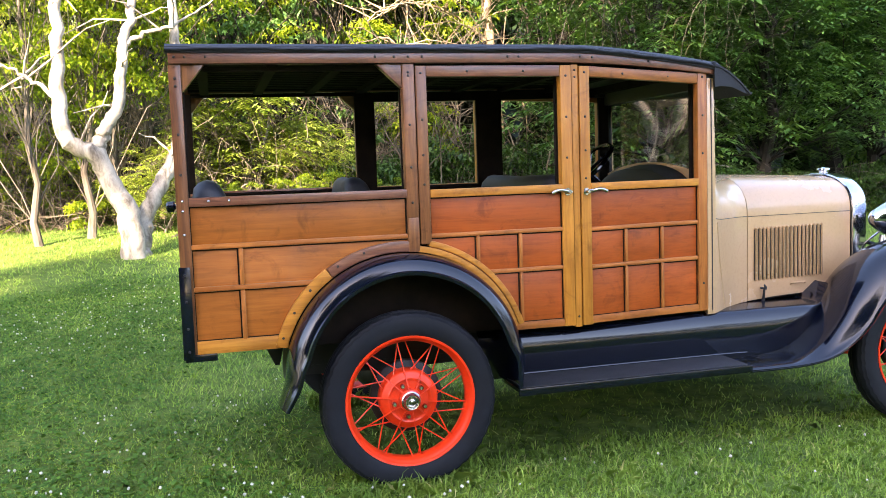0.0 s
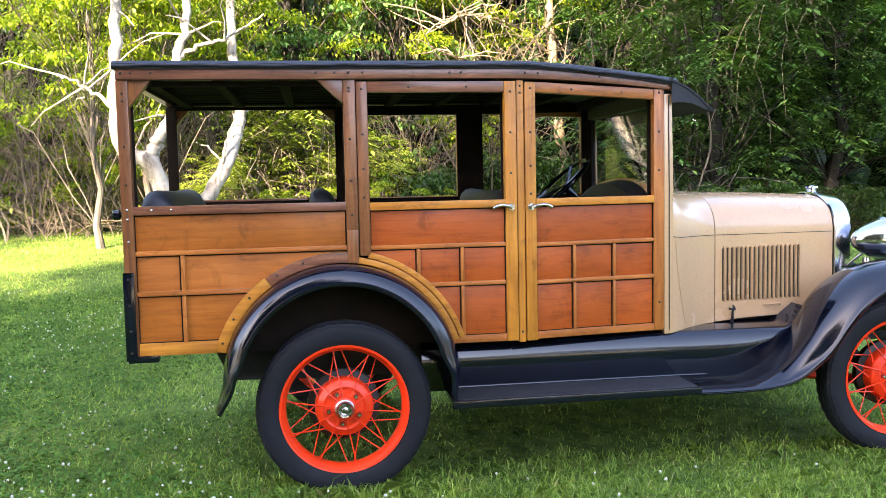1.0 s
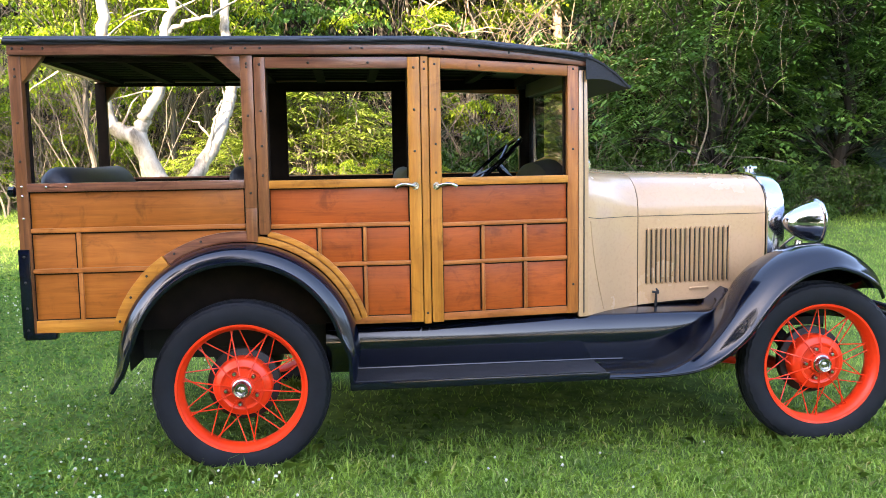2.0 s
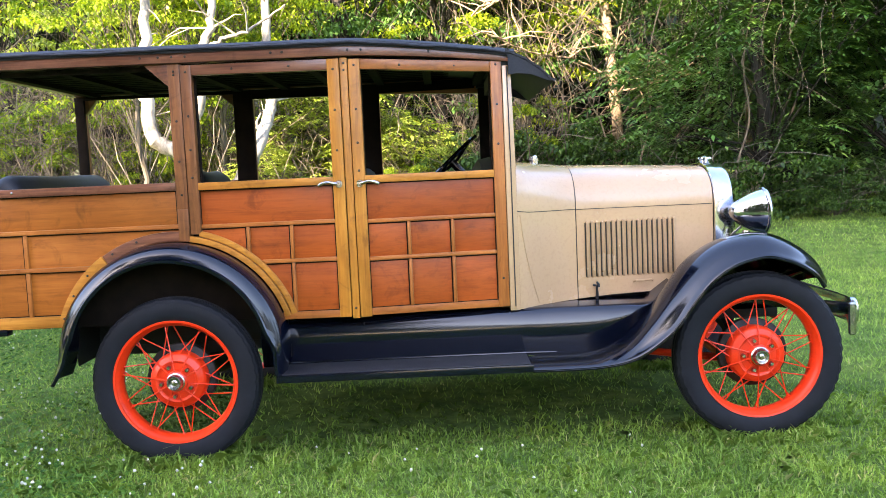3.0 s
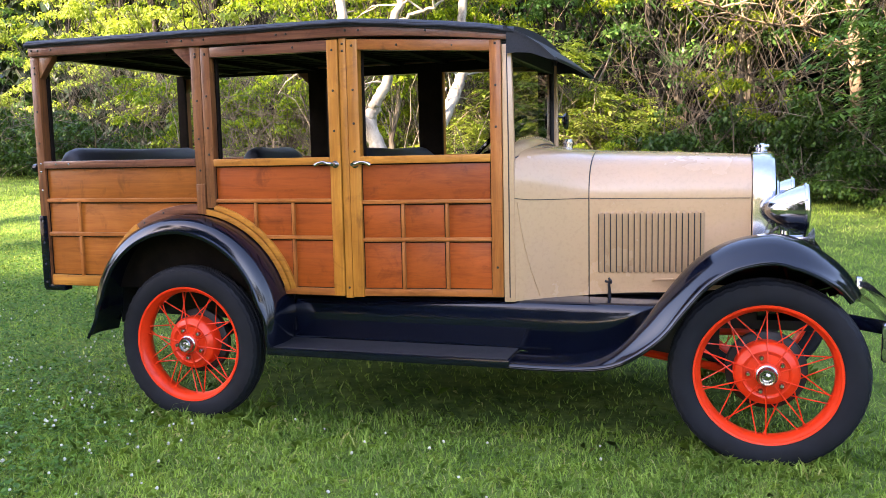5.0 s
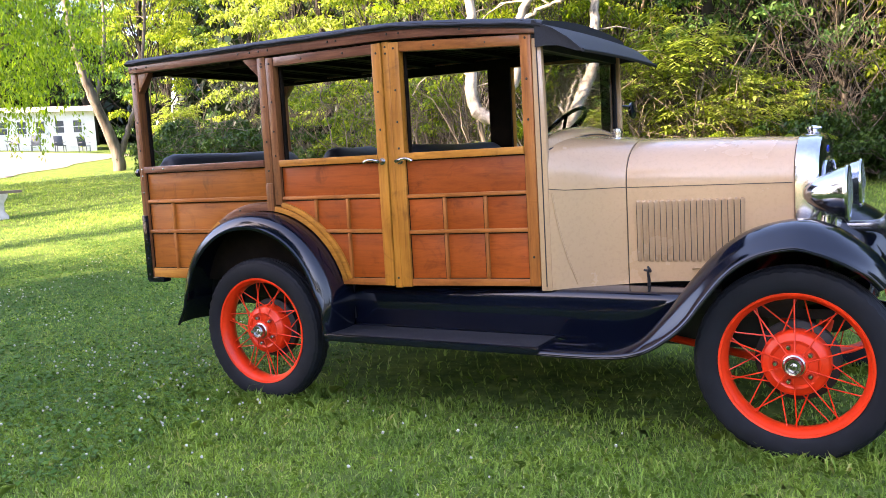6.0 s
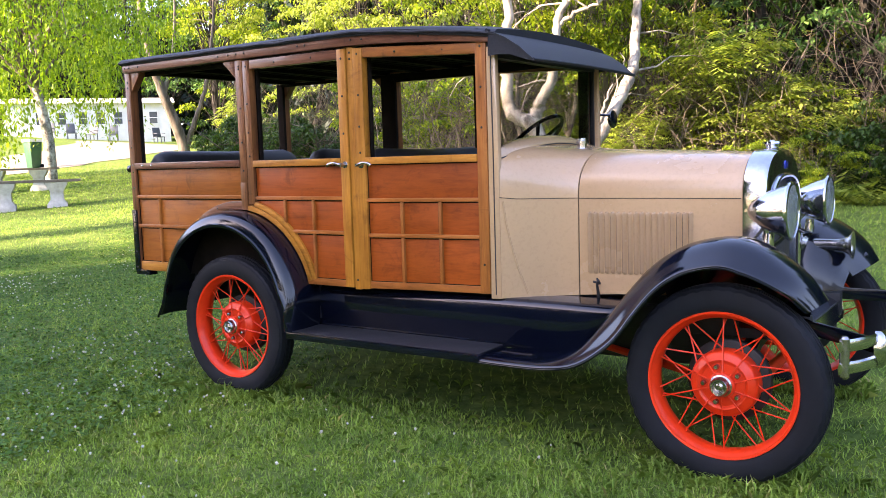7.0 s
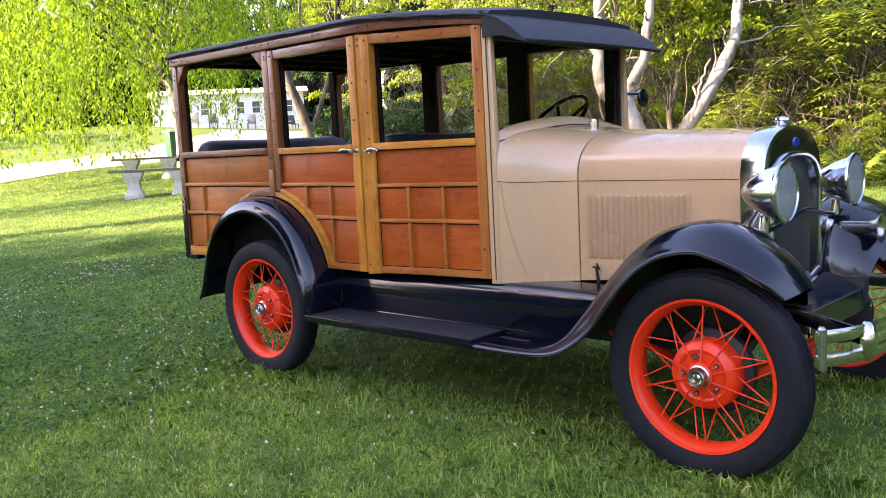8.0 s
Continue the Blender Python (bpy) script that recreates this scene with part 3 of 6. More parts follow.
p = both("door_pillar", slab(0.801, 0.834, 0.612, 1.790, -0.05, -0.003), FRAME_Z, CC, "varnished door pillar")
bolts(p, (0.8175, 1.765), (0.8175, 1.735), (0.8175, 0.66), out=-0.003)

p = both("belt_rail", slab(-0.857, 0.034, 1.232, 1.268, -0.04, 0.010), AGED_X, CC, "aged wooden belt rail")
bolts(p, (-0.78, 1.252), (-0.70, 1.252), out=0.010, bright=True)
both("tail_lamp", lathe([(0.0, -0.028), (0.016, -0.028), (0.022, -0.022), (0.022, 0.0), (0.010, 0.006), (0.010, 0.02), (0, 0.02)], "x", (-0.916, side(0) + 0.02, 1.235), 16), BLACK, CC, "small black tail lamp", bevel=0)
both("quarter_panel", slab(-0.857, 0.034, 1.070, 1.236, -0.030, -0.014), PANEL_Q, CC, "golden brown plywood quarter panel", bevel=0.001)
both("quarter_panel", cut_panel(-0.857, -0.666, 0.64, 1.070, -0.030, -0.014), PANEL_Q, CC, "golden brown plywood quarter panel", bevel=0.001)
both("quarter_panel", cut_panel(-0.664, 0.034, 0.64, 1.070, -0.030, -0.014), PANEL_Q, CC, "golden brown plywood quarter panel", bevel=0.001)
both("molding", slab(-0.857, 0.034, 1.058, 1.078, -0.02, 0.002), MOLD_X, CC, bevel=0.005)
both("molding", slab(-0.857, -0.375, 0.886, 0.906, -0.02, 0.002), MOLD_X, CC, bevel=0.005)
both("molding", slab(-0.674, -0.656, 0.906, 1.058, -0.02, 0.001), MOLD_Z, CC, bevel=0.005)
both("molding", slab(-0.674, -0.656, 0.680, 0.886, -0.02, 0.001), MOLD_Z, CC, bevel=0.005)
p = both("bottom_rail", slab(-0.857, -0.49, 0.630, 0.684, -0.04, 0.0), FRAME_X, CC, "varnished bottom rail")
p = both("arch_trim", arch_trim(164, 125, 0.518, 0.566, -0.03, 0.006), FRAME_X, CC, "curved wooden wheel arch trim")
bolts(p, *[(0.545 * math.cos(radians(a)), ARCH[1] + 0.545 * math.sin(radians(a))) for a in (160, 148, 136)], out=0.006)
p = both("arch_trim", arch_trim(124.6, 82.0, 0.518, 0.562, -0.03, 0.004), AGED_X, CC, "curved darker wheel arch trim")
bolts(p, *[(0.545 * math.cos(radians(a)), ARCH[1] + 0.545 * math.sin(radians(a))) for a in (120, 107)], out=0.004)


def seam(parents, x0, x1, z0, z1):
    """A dark strip between a molding and its panel, painting the joint's shadow."""
    x0, z0 = x0 - (0.002 if x1 - x0 < 0.01 else 0), z0 - (0.002 if z1 - z0 < 0.01 else 0)
    both("seam", slab(x0, x1, z0, z1, -0.02, -0.0095), INNER, parents, smooth=False, bevel=0)


for z in (1.0545, 0.8825, 1.2285):
    seam(CC, -0.857, 0.034 if z > 1 else -0.39, z, z + 0.0045)
for z0, z1 in ((0.906, 1.054), (0.684, 0.8825)):
    seam(CC, -0.6785, -0.6745, z0, z1)
seam(CC, -0.857, -0.52, 0.684, 0.688)
seam(CC, -0.857, -0.8535, 0.69, 1.228)
seam(CC, 0.0300, 0.034, 1.08, 1.228)


def gusset(x0, x1, z1, h):
    bm = BM()
    add_loft(bm, [[(x, side(x) + d, z) for x, z in ((x0, z1), (x1, z1), (x0 + (x1 - x0) * 0.12, z1 - h * 0.9), (x0, z1 - h))] for d in (0.006, 0.05)])
    return bm


both("gusset", gusset(-0.857, -0.765, 1.795, 0.11), AGED_Z, CC, "wooden corner gusset")
both("gusset", gusset(0.034, -0.075, 1.795, 0.10), AGED_X, CC, "grey worn corner gusset")

# doors, each with its frame, panels, moldings and handle
handle_pts = smooth_path([(0, -0.024, 0), (0.02, -0.036, 0.004), (0.045, -0.040, 0.010), (0.07, -0.038, 0.006), (0.088, -0.036, -0.004)], 12)


def handle(x, z, way, parents):
    bm = add_lathe(BM(), [(0.0, -0.003), (0.016, -0.003), (0.018, 0.0), (0.012, 0.002)], "y", (x, side(x) - 0.003, z), 14)
    add_tube(bm, [(x, side(x), z), (x, side(x) - 0.040, z)], 0.008, 10)
    add_tube(bm, [(x + way * q.x, side(x) + q.y, z + q.z) for q in handle_pts], [0.010, 0.010, 0.009, 0.008, 0.0075, 0.007, 0.007, 0.0072, 0.0078, 0.0085, 0.009, 0.007], 10)
    both("handle", bm, NICKEL, parents, "bright nickel door handle", bevel=0)


def door(name, x0, x1, a, b, ztop0, ztop1, arched):
    """A door between x0 and x1, with stiles a (rear) and b (front) wide."""
    d = both(name, slab(x1 - b, x1, 0.622, ztop1, -0.04, 0.004), FRAME_Z if arched else RUSSET_Z, CC, "varnished wooden door with reddish panels", bevel=0.004)
    both("stile", slab(x0, x0 + a, 1.03 if arched else 0.617, ztop0, -0.04, 0.004), AGED_Z if arched else FRAME_Z, d, bevel=0.004)
    u0, u1 = x0 + a, x1 - b
    both("top_rail", slab(u0, u1, ztop0 - 0.046, ztop0, -0.036, 0.001, ztop1 - 0.048, ztop1), AGED_X if arched else RUSSET_X, d)
    both("belt_rail", slab(u0, u1, 1.228, 1.262, -0.036, 0.009), FRAME_X, d)
    lo = 0.46 if arched else u0
    both("bottom_rail", slab(lo, u1, 0.622, 0.655, -0.036, 0.001), MOLD_X, d)
    dz = 0.0 if arched else -0.009
    m1, m2 = 1.063 + dz, 0.891 + dz
    both("panel", slab(u0, u1, m1 - 0.003, 1.234, -0.028, -0.012), PANEL, d, bevel=0.001)
    v = (0.347, 0.544) if arched else (1.075, 1.2755)
    cols = (u0, v[0], v[1], u1)
    for i in range(3):
        for z0, z1 in ((m2, m1 + 0.001), (0.640, m2)):
            if arched and max(z0, arch_z(cols[i + 1], 0.53)) > z1 - 0.02:
                continue
            both("panel", cut_panel(cols[i] + 0.0005, cols[i + 1] - 0.0005, z0, z1, -0.028, -0.012) if arched else slab(cols[i] + 0.0005, cols[i + 1] - 0.0005, z0, z1, -0.028, -0.012), PANEL, d, bevel=0.001)
    both("molding", slab(u0, u1, m1 - 0.009, m1 + 0.009, -0.02, 0.003), MOLD_X, d, bevel=0.005)
    both("molding", slab(0.40 if arched else u0, u1, m2 - 0.009, m2 + 0.009, -0.02, 0.003), MOLD_X, d, bevel=0.005)
    for k, x in enumerate(v):
        both("molding", slab(x - 0.008, x + 0.008, max(m2 + 0.009, arch_z(x, 0.55)) if arched else m2 + 0.009, m1 - 0.009, -0.02, 0.002), MOLD_Z, d, bevel=0.005)
        if not (arched and k == 0):
            both("molding", slab(x - 0.008, x + 0.008, 0.655, m2 - 0.009, -0.02, 0.002), MOLD_Z, d, bevel=0.005)
    for z in (m1 - 0.013, 1.2245):
        seam(d, u0, u1, z, z + 0.004)
    seam(d, 0.42 if arched else u0, u1, m2 - 0.013, m2 - 0.009)
    seam(d, 0.47 if arched else u0, u1, 0.655, 0.6585)
    for x in v:
        seam(d, x - 0.012, x - 0.008, max(m2 + 0.009, arch_z(x, 0.56)) if arched else m2 + 0.009, m1 - 0.013)
    for x in v[1:] if arched else v:
        seam(d, x - 0.012, x - 0.008, 0.66, m2 - 0.013)
    seam(d, u1 - 0.0035, u1, 0.66, 1.224)
    seam(d, u0, u0 + 0.0035, 1.074 if arched else 0.66, 1.224)
    if arched:
        t = both("arch_trim", arch_trim(81.6, 17, 0.518, 0.545, -0.03, 0.006), FRAME_X, d, "curved wooden door edge")
        both("arch_bead", arch_trim(77, 17, 0.549, 0.574, -0.03, 0.004), FRAME_X, d)
        handle(x1 - b * 0.5, 1.228, -1, d)
    else:
        handle(x0 + a * 0.5, 1.226, 1, d)
    bolts(d, *[(x0 + a * 0.5, z) for z in (1.755, 1.56, 1.41, 1.285)], *[(x1 - b * 0.5, z) for z in (1.74, 1.56, 1.38)], out=0.004)
    bolts(d, *[(u0 + (u1 - u0) * f, ztop0 - 0.024 + (ztop1 - ztop0) * f) for f in (0.3, 0.72)], out=0.001)
    return d


door("rear_door", 0.090, 0.797, 0.048, 0.053, 1.786, 1.786, True)
fd = door("front_door", 0.838, 1.528, 0.051, 0.051, 1.783, 1.757, False)
bolts(fd, (1.503, 0.757), out=0.006)


# Boards added to darken the inside; cabin shade is in their colour.
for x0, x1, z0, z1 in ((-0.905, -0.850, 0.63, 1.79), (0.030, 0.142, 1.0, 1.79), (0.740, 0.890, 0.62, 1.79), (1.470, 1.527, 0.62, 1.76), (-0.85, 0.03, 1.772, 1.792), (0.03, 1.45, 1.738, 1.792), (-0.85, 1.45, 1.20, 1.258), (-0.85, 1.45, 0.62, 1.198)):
    both("inner_lining", slab(x0, x1, z0, z1, -0.066, -0.052) if z1 < 1.2 or z0 > 1.19 and x1 - x0 > 1 else slab(x0, x1, z0, z1, -0.072, -0.051), INNER, CC, "dark stained inner lining, cabin shade in its colour", bevel=0.002)


# roof
def roof_z(x):
    """The underside of the roof at its edge."""
    return 1.796 if x < 0.75 else 1.796 - 0.046 * ((x - 0.75) / 0.82) ** 2


rail = BM()
xs = [-0.902 + k * 0.0989 for k in range(26)]
add_loft(rail, [[(x, side(x) + 0.04, roof_z(x)), (x, side(x) - 0.014, roof_z(x)), (x, side(x) - 0.014, roof_z(x) + (0.044 if x < 0.9 else 0.044 - 0.020 * (x - 0.9) / 0.67)), (x, side(x) + 0.04, roof_z(x) + 0.05)] for x in xs])
p = both("roof_rail", rail, AGED_X, CC, "long dark varnished roof rail", bevel=0.003)
bolts(p, *[(x, roof_z(x) + 0.026) for x in (-0.88, -0.84, -0.76, -0.08, 0.0, 0.06, 0.12, 0.50, 0.55, 0.84, 0.90, 1.20)], out=0.014)
part("rear_roof_rail", box(-0.900, -0.86, side(0), 2 * MID - side(0), 1.797, 1.842), AGED_X, car, bevel=0.003)


def top_z(x):
    return roof_z(x) + 0.042 - (0.020 * (x - 0.9) / 0.67 if x > 0.9 else 0)


roof = BM()
rings = []
for x in [-0.912 + k * 0.0834 for k in range(31)]:
    e = 0.022
    y0, y1 = side(x) - e, 2 * MID - side(x) + e
    row = []
    zt = top_z(x)
    crown = 0.045 if -0.8 < x < 1.5 else 0.030
    n = 18
    row.append((x, y0, zt))
    row.append((x, y0 - 0.003, zt + 0.010))
    row.append((x, y0 - 0.001, zt + 0.024))
    for k in range(n + 1):
        f = k / n
        row.append((x, y0 + 0.016 + (y1 - y0 - 0.032) * f, zt + 0.036 + crown * (1 - (2 * f - 1) ** 2)))
    row.append((x, y1 + 0.001, zt + 0.024))
    row.append((x, y1 + 0.003, zt + 0.010))
    row.append((x, y1, zt))
    rings.append(row)
add_loft(roof, rings)
part("roof", fixed(roof), VINYL, car, "low crowned roof covered in black vinyl")
both("roof_welt", tube([(x, side(x) - 0.026 + 0.0015 * math.sin(x * 21), top_z(x) + 0.014 + 0.002 * math.sin(x * 9 + 1) + 0.0015 * math.sin(x * 31)) for x in [-0.912 + k * 0.0417 for k in range(61)]], 0.008), VINYL, CC, "black welt along the roof edge", bevel=0)
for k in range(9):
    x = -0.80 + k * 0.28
    part("roof_bow", box(x, x + 0.045, side(x) + 0.04, 2 * MID - side(x) - 0.04, roof_z(x) - 0.012, roof_z(x) + 0.03), INNER, car, "wooden roof bow, cabin shade in its dark colour", bevel=0.004)
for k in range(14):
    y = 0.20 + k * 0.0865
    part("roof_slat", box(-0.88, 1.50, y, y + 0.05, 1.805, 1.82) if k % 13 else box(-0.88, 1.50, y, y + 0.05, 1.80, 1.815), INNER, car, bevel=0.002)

# windscreen, visor and tan cowl posts
post = BM()
add_loft(post, [[(1.530, 0.215, z), (1.580 - max(0, z - 1.3) * 0.02, 0.222, z), (1.580 - max(0, z - 1.3) * 0.02, 0.252, z), (1.530, 0.252, z)] for z in (0.600, 1.10, 1.30, 1.735)])
both("windscreen_post", post, TAN, CC, "tan windscreen post", bevel=0.006)
both("windscreen_frame", slab(1.532, 1.560, 1.24, 1.725, -0.054, -0.040), BLACK_DULL, CC, bevel=0.004)
part("windscreen_header", box(1.505, 1.56, 0.255, 2 * MID - 0.255, 1.688, 1.76), BLACK_DULL, car, bevel=0.004)
part("windscreen", box(1.542, 1.547, 0.270, 2 * MID - 0.270, 1.25, 1.69), GLASS, car, "clear flat windscreen glass")
both("header_filler", box(1.46, 1.57, 0.225, 0.30, 1.735, 1.785), BLACK_DULL, CC, bevel=0.003)
visor = BM()
vr = []
for f in (0.0, 0.15, 0.4, 0.7, 1.0):
    x = 1.555 + 0.215 * f
    z = 1.800 - 0.055 * f - 0.085 * f * f
    inset = 0.03 * f
    vr.append([(x, 0.185 + inset + (2 * MID - 0.37 - 2 * inset) * k / 10, z + 0.007 * (1 - (k / 5 - 1) ** 2)) for k in range(11)])
rings = [r + [(a, b, c - 0.010) for a, b, c in r[::-1]] for r in vr]
add_loft(visor, rings)
vis = part("sun_visor", fixed(visor), VINYL, car, "black vinyl-covered windscreen visor")
part("visor_hem", tube(vr[-1], 0.007, 8), VINYL, vis, "rolled hem of the visor")
part("visor_hem", tube(vr[0], 0.009, 8), VINYL, vis)
for yy in (0.19, 2 * MID - 0.19):
    flap = BM()
    s = 1 if yy < MID else -1
    outline = [(1.558, 1.795), (1.62, 1.772), (1.70, 1.725), (1.768, 1.656), (1.74, 1.660), (1.66, 1.690), (1.60, 1.694), (1.558, 1.690)]
    add_loft(flap, [[(x, yy + s * (d + 0.030 * (x - 1.558) / 0.21), z) for x, z in outline] for d in (0.0, 0.006)])
    part("visor_flap", fixed(flap), VINYL, vis)


def hood_section(w, bottom, belt, top, n=14, power=2.5):
    """A section across the hood: upright sides to the belt, rounded above."""
    right = [(MID - w, bottom), (MID - w, belt * 0.5 + bottom * 0.5), (MID - w, belt)]
    for k in range(1, n + 1):
        a = math.pi / 2 * k / n
        right.append((MID - w * math.cos(a) ** (2 / power), belt + (top - belt) * math.sin(a) ** (2 / power)))
    return right + [(2 * MID - y, z) for y, z in right[-2::-1]]


def hood_skin(stations, thick=0.006):
    rings = []
    for x, w, bottom, belt, top, *power in stations:
        p = power[0] if power else 2.5
        out = [(x, y, z) for y, z in hood_section(w, bottom, belt, top, 14, p)]
        inn = [(x, y, z) for y, z in hood_section(w - thick, bottom, belt - thick, top - thick, 14, p)]
        rings.append(out + inn[::-1])
    return fixed(add_loft(BM(), rings))


part("cowl", hood_skin([(1.555, 0.568, 0.604, 1.052, 1.300, 4.4), (1.59, 0.555, 0.604, 1.052, 1.298, 4.1), (1.64, 0.515, 0.605, 1.052, 1.293, 3.7), (1.70, 0.462, 0.606, 1.052, 1.287, 3.3), (1.77, 0.415, 0.607, 1.052, 1.279, 2.95), (1.83, 0.386, 0.609, 1.051, 1.272, 2.7), (1.877, 0.374, 0.611, 1.051, 1.267, 2.55)]), TAN, car, "tan enamelled cowl")
hood = part("hood", hood_skin([(1.882, 0.372, 0.613, 1.051, 1.266), (2.05, 0.352, 0.624, 1.050, 1.261), (2.25, 0.327, 0.628, 1.049, 1.253), (2.45, 0.301, 0.640, 1.048, 1.243), (2.575, 0.285, 0.648, 1.047, 1.236)]), TAN, car, "tan enamelled hood with upright louvers")


def hood_y(x):
    return MID - 0.372 + (x - 1.882) * 0.1255


both("hinge_bead", tube([(1.57, 0.2225, 1.066), (1.59, 0.230, 1.062), (1.64, 0.270, 1.055), (1.70, 0.323, 1.053), (1.77, 0.370, 1.052), (1.83, 0.399, 1.052), (1.877, 0.411, 1.052)], 0.0017, 6), BLACK_DULL, CC, bevel=0)
both("hinge_bead", tube([(1.884, hood_y(1.884) - 0.001, 1.051), (2.57, hood_y(2.57) - 0.0005, 1.047)], 0.0017, 6), BLACK_DULL, (hood, hood), bevel=0)
part("hood_seam", fixed(add_loft(BM(), [[(1.868, y, z), (1.892, y, z)] for y, z in hood_section(0.366, 0.645, 1.048, 1.259)], False)), BLACK_DULL, car)
NL = 18
for k in range(NL):
    x = 1.930 + k * (0.440 / (NL - 1))
    bm = BM()
    y = hood_y(x)
    z0, z1 = 0.712, 0.992
    add_loft(bm, [[(x + 0.011, y + 0.002, z), (x + 0.005, y - h * 0.75, z), (x - 0.002, y - h * 1.3, z), (x - 0.0035, y - h * 1.26, z), (x - 0.0035, y + 0.002, z)] for z, h in ((z0, 0.001), (z0 + 0.006, 0.007), (z0 + 0.014, 0.011), (z1 - 0.024, 0.0115), (z1 - 0.010, 0.0135), (z1 - 0.006, 0.0120), (z1, 0.001))])
    both("louver", bm, TAN, (hood, hood), bevel=0)
    both("louver_slot", box(x - 0.0092, x - 0.0034, y - 0.0030, y + 0.003, z0 + 0.006, z1 - 0.010), BLACK_DULL, (hood, hood), "dark slot of a louver", smooth=False, bevel=0)
latch = tube([(1.972, 0.412, 0.60), (1.972, 0.405, 0.64), (1.970, 0.400, 0.665), (1.978, 0.398, 0.682), (1.970, 0.400, 0.695)], [0.009, 0.007, 0.006, 0.008, 0.004], 8)
add_tube(latch, [(1.952, 0.402, 0.678), (1.985, 0.402, 0.672)], 0.006, 6)
both("hood_latch", latch, BLACK_DULL, (hood, hood), "dark spring hood latch", bevel=0)
both("hood_handle", tube([(2.16, 0.448, 0.680), (2.17, 0.436, 0.686), (2.25, 0.446, 0.688), (2.26, 0.460, 0.680)], 0.005, 6), TAN, (hood, hood), bevel=0)
both("hood_sill", slab(1.60, 2.56, 0.606, 0.642, -0.33, -0.30, 0.61, 0.66), BLACK_DULL, CC, bevel=0.003)
both("cowl_crease", tube([(1.592, 0.2315, 1.045), (1.602, 0.2395, 0.95), (1.618, 0.2525, 0.85), (1.642, 0.2720, 0.74), (1.676, 0.3020, 0.62)], 0.0045, 6), TAN, CC, bevel=0)
part("sill_seam", tube([(1.617 - 0.046 * (k / 12 - 1) ** 4, MID + 0.530 * (k / 12 - 1), 1.303 - 0.064 * (k / 12 - 1) ** 2) for k in range(25)], 0.003, 6), BLACK_DULL, car)
both("post_groove", tube([(1.556, 0.2175, 0.62), (1.556, 0.2175, 1.30), (1.5525, 0.2175, 1.73)], 0.0028, 6), BLACK_DULL, CC, bevel=0)
# arched sill under the windscreen
sill = BM()
rows = []
for k in range(25):
    f = k / 12 - 1
    y = MID + 0.533 * f
    top = 1.346 - 0.066 * f * f
    low = min(top - 0.060, 1.052 + 0.244 * (1 - min(1.0, abs(f) * 0.512 / 0.548) ** 4.0) ** 0.25 - 0.012)
    fx = 1.616 - 0.046 * f ** 4
    rows.append([(1.520, y, low), (fx, y, low), (fx, y, top - 0.040), (fx - 0.004, y, top - 0.030), (fx * 0.5 + 0.780, y, top - 0.010), (1.562, y, top), (1.520, y, top)])
add_loft(sill, rows)
part("windscreen_sill", fixed(sill), TAN, car, "arched tan windscreen sill")

fuel = lathe([(0.0, 0.055), (0.020, 0.055), (0.027, 0.050), (0.028, 0.036), (0.034, 0.034), (0.034, 0.020), (0.030, 0.018), (0.030, -0.01), (0, -0.01)], "z", (0, 0, 0), 24)
for v in fuel.verts:
    v.co = Vector((v.co.x * 0.8 + 1.725, v.co.y * 0.8 + MID, v.co.z * 0.72 + 1.286))
part("fuel_cap", fuel, CHROME, car, "chrome fuel filler cap")

# radiator
rings = []
for x, w, top, bottom in ((2.578, 0.292, 1.243, 0.62), (2.582, 0.300, 1.250, 0.62), (2.655, 0.300, 1.250, 0.62), (2.672, 0.292, 1.243, 0.615), (2.680, 0.276, 1.228, 0.61)):
    rings.append([(x, y, z) for y, z in hood_section(w, bottom, 1.04, top, 14, 2.4)])
shell = BM()
add_loft(shell, rings, False)
inner = [(2.680, y, z) for y, z in hood_section(0.248, 0.61, 0.96, 1.128, 14, 2.6)]
inner2 = [(2.640, y, z) for y, z in hood_section(0.240, 0.61, 0.955, 1.118, 14, 2.6)]
add_loft(shell, [rings[-1], inner, inner2], False)
bmesh.ops.remove_doubles(shell, verts=shell.verts[:], dist=0.0003)
rad = part("radiator_shell", fixed(shell), CHROME, car, "polished chrome radiator shell")
core = BM()
add_loft(core, [[(x, y, z) for y, z in hood_section(0.285, 0.60, 1.0, 1.20, 8, 2.6)] for x in (2.600, 2.648)])
part("radiator_core", fixed(core), CORE, rad, "dark radiator core", smooth=False)
part("radiator_lip", tube([(2.676, MID - 0.272, 0.64), (2.690, MID - 0.14, 0.612), (2.692, MID, 0.605), (2.690, MID + 0.14, 0.612), (2.676, MID + 0.272, 0.64)], 0.012), CHROME, rad)
part("grille_rim", tube([(2.684, y, z) for y, z in hood_section(0.252, 0.63, 0.965, 1.132, 14, 2.6)], 0.011, 8), CHROME, rad, "chrome rim round the radiator core")
badge = BM()
add_lathe(badge, [(0.0, 0.006), (0.016, 0.005), (0.020, 0.0)], "x", (0, 0, 0), 24)
for v in badge.verts:
    v.co = Vector((v.co.x + 2.681, v.co.y * 1.7 + MID, v.co.z + 1.178))
part("badge", badge, BLUE, rad, "small blue oval badge")
cap = lathe([(0.0, 0.040), (0.016, 0.040), (0.022, 0.036), (0.036, 0.034), (0.038, 0.026), (0.030, 0.022), (0.026, 0.008), (0.032, 0.004), (0.032, -0.01), (0, -0.01)], "z", (2.625, MID, 1.243), 16)
part("radiator_cap", cap, CHROME, rad, "chrome radiator cap")


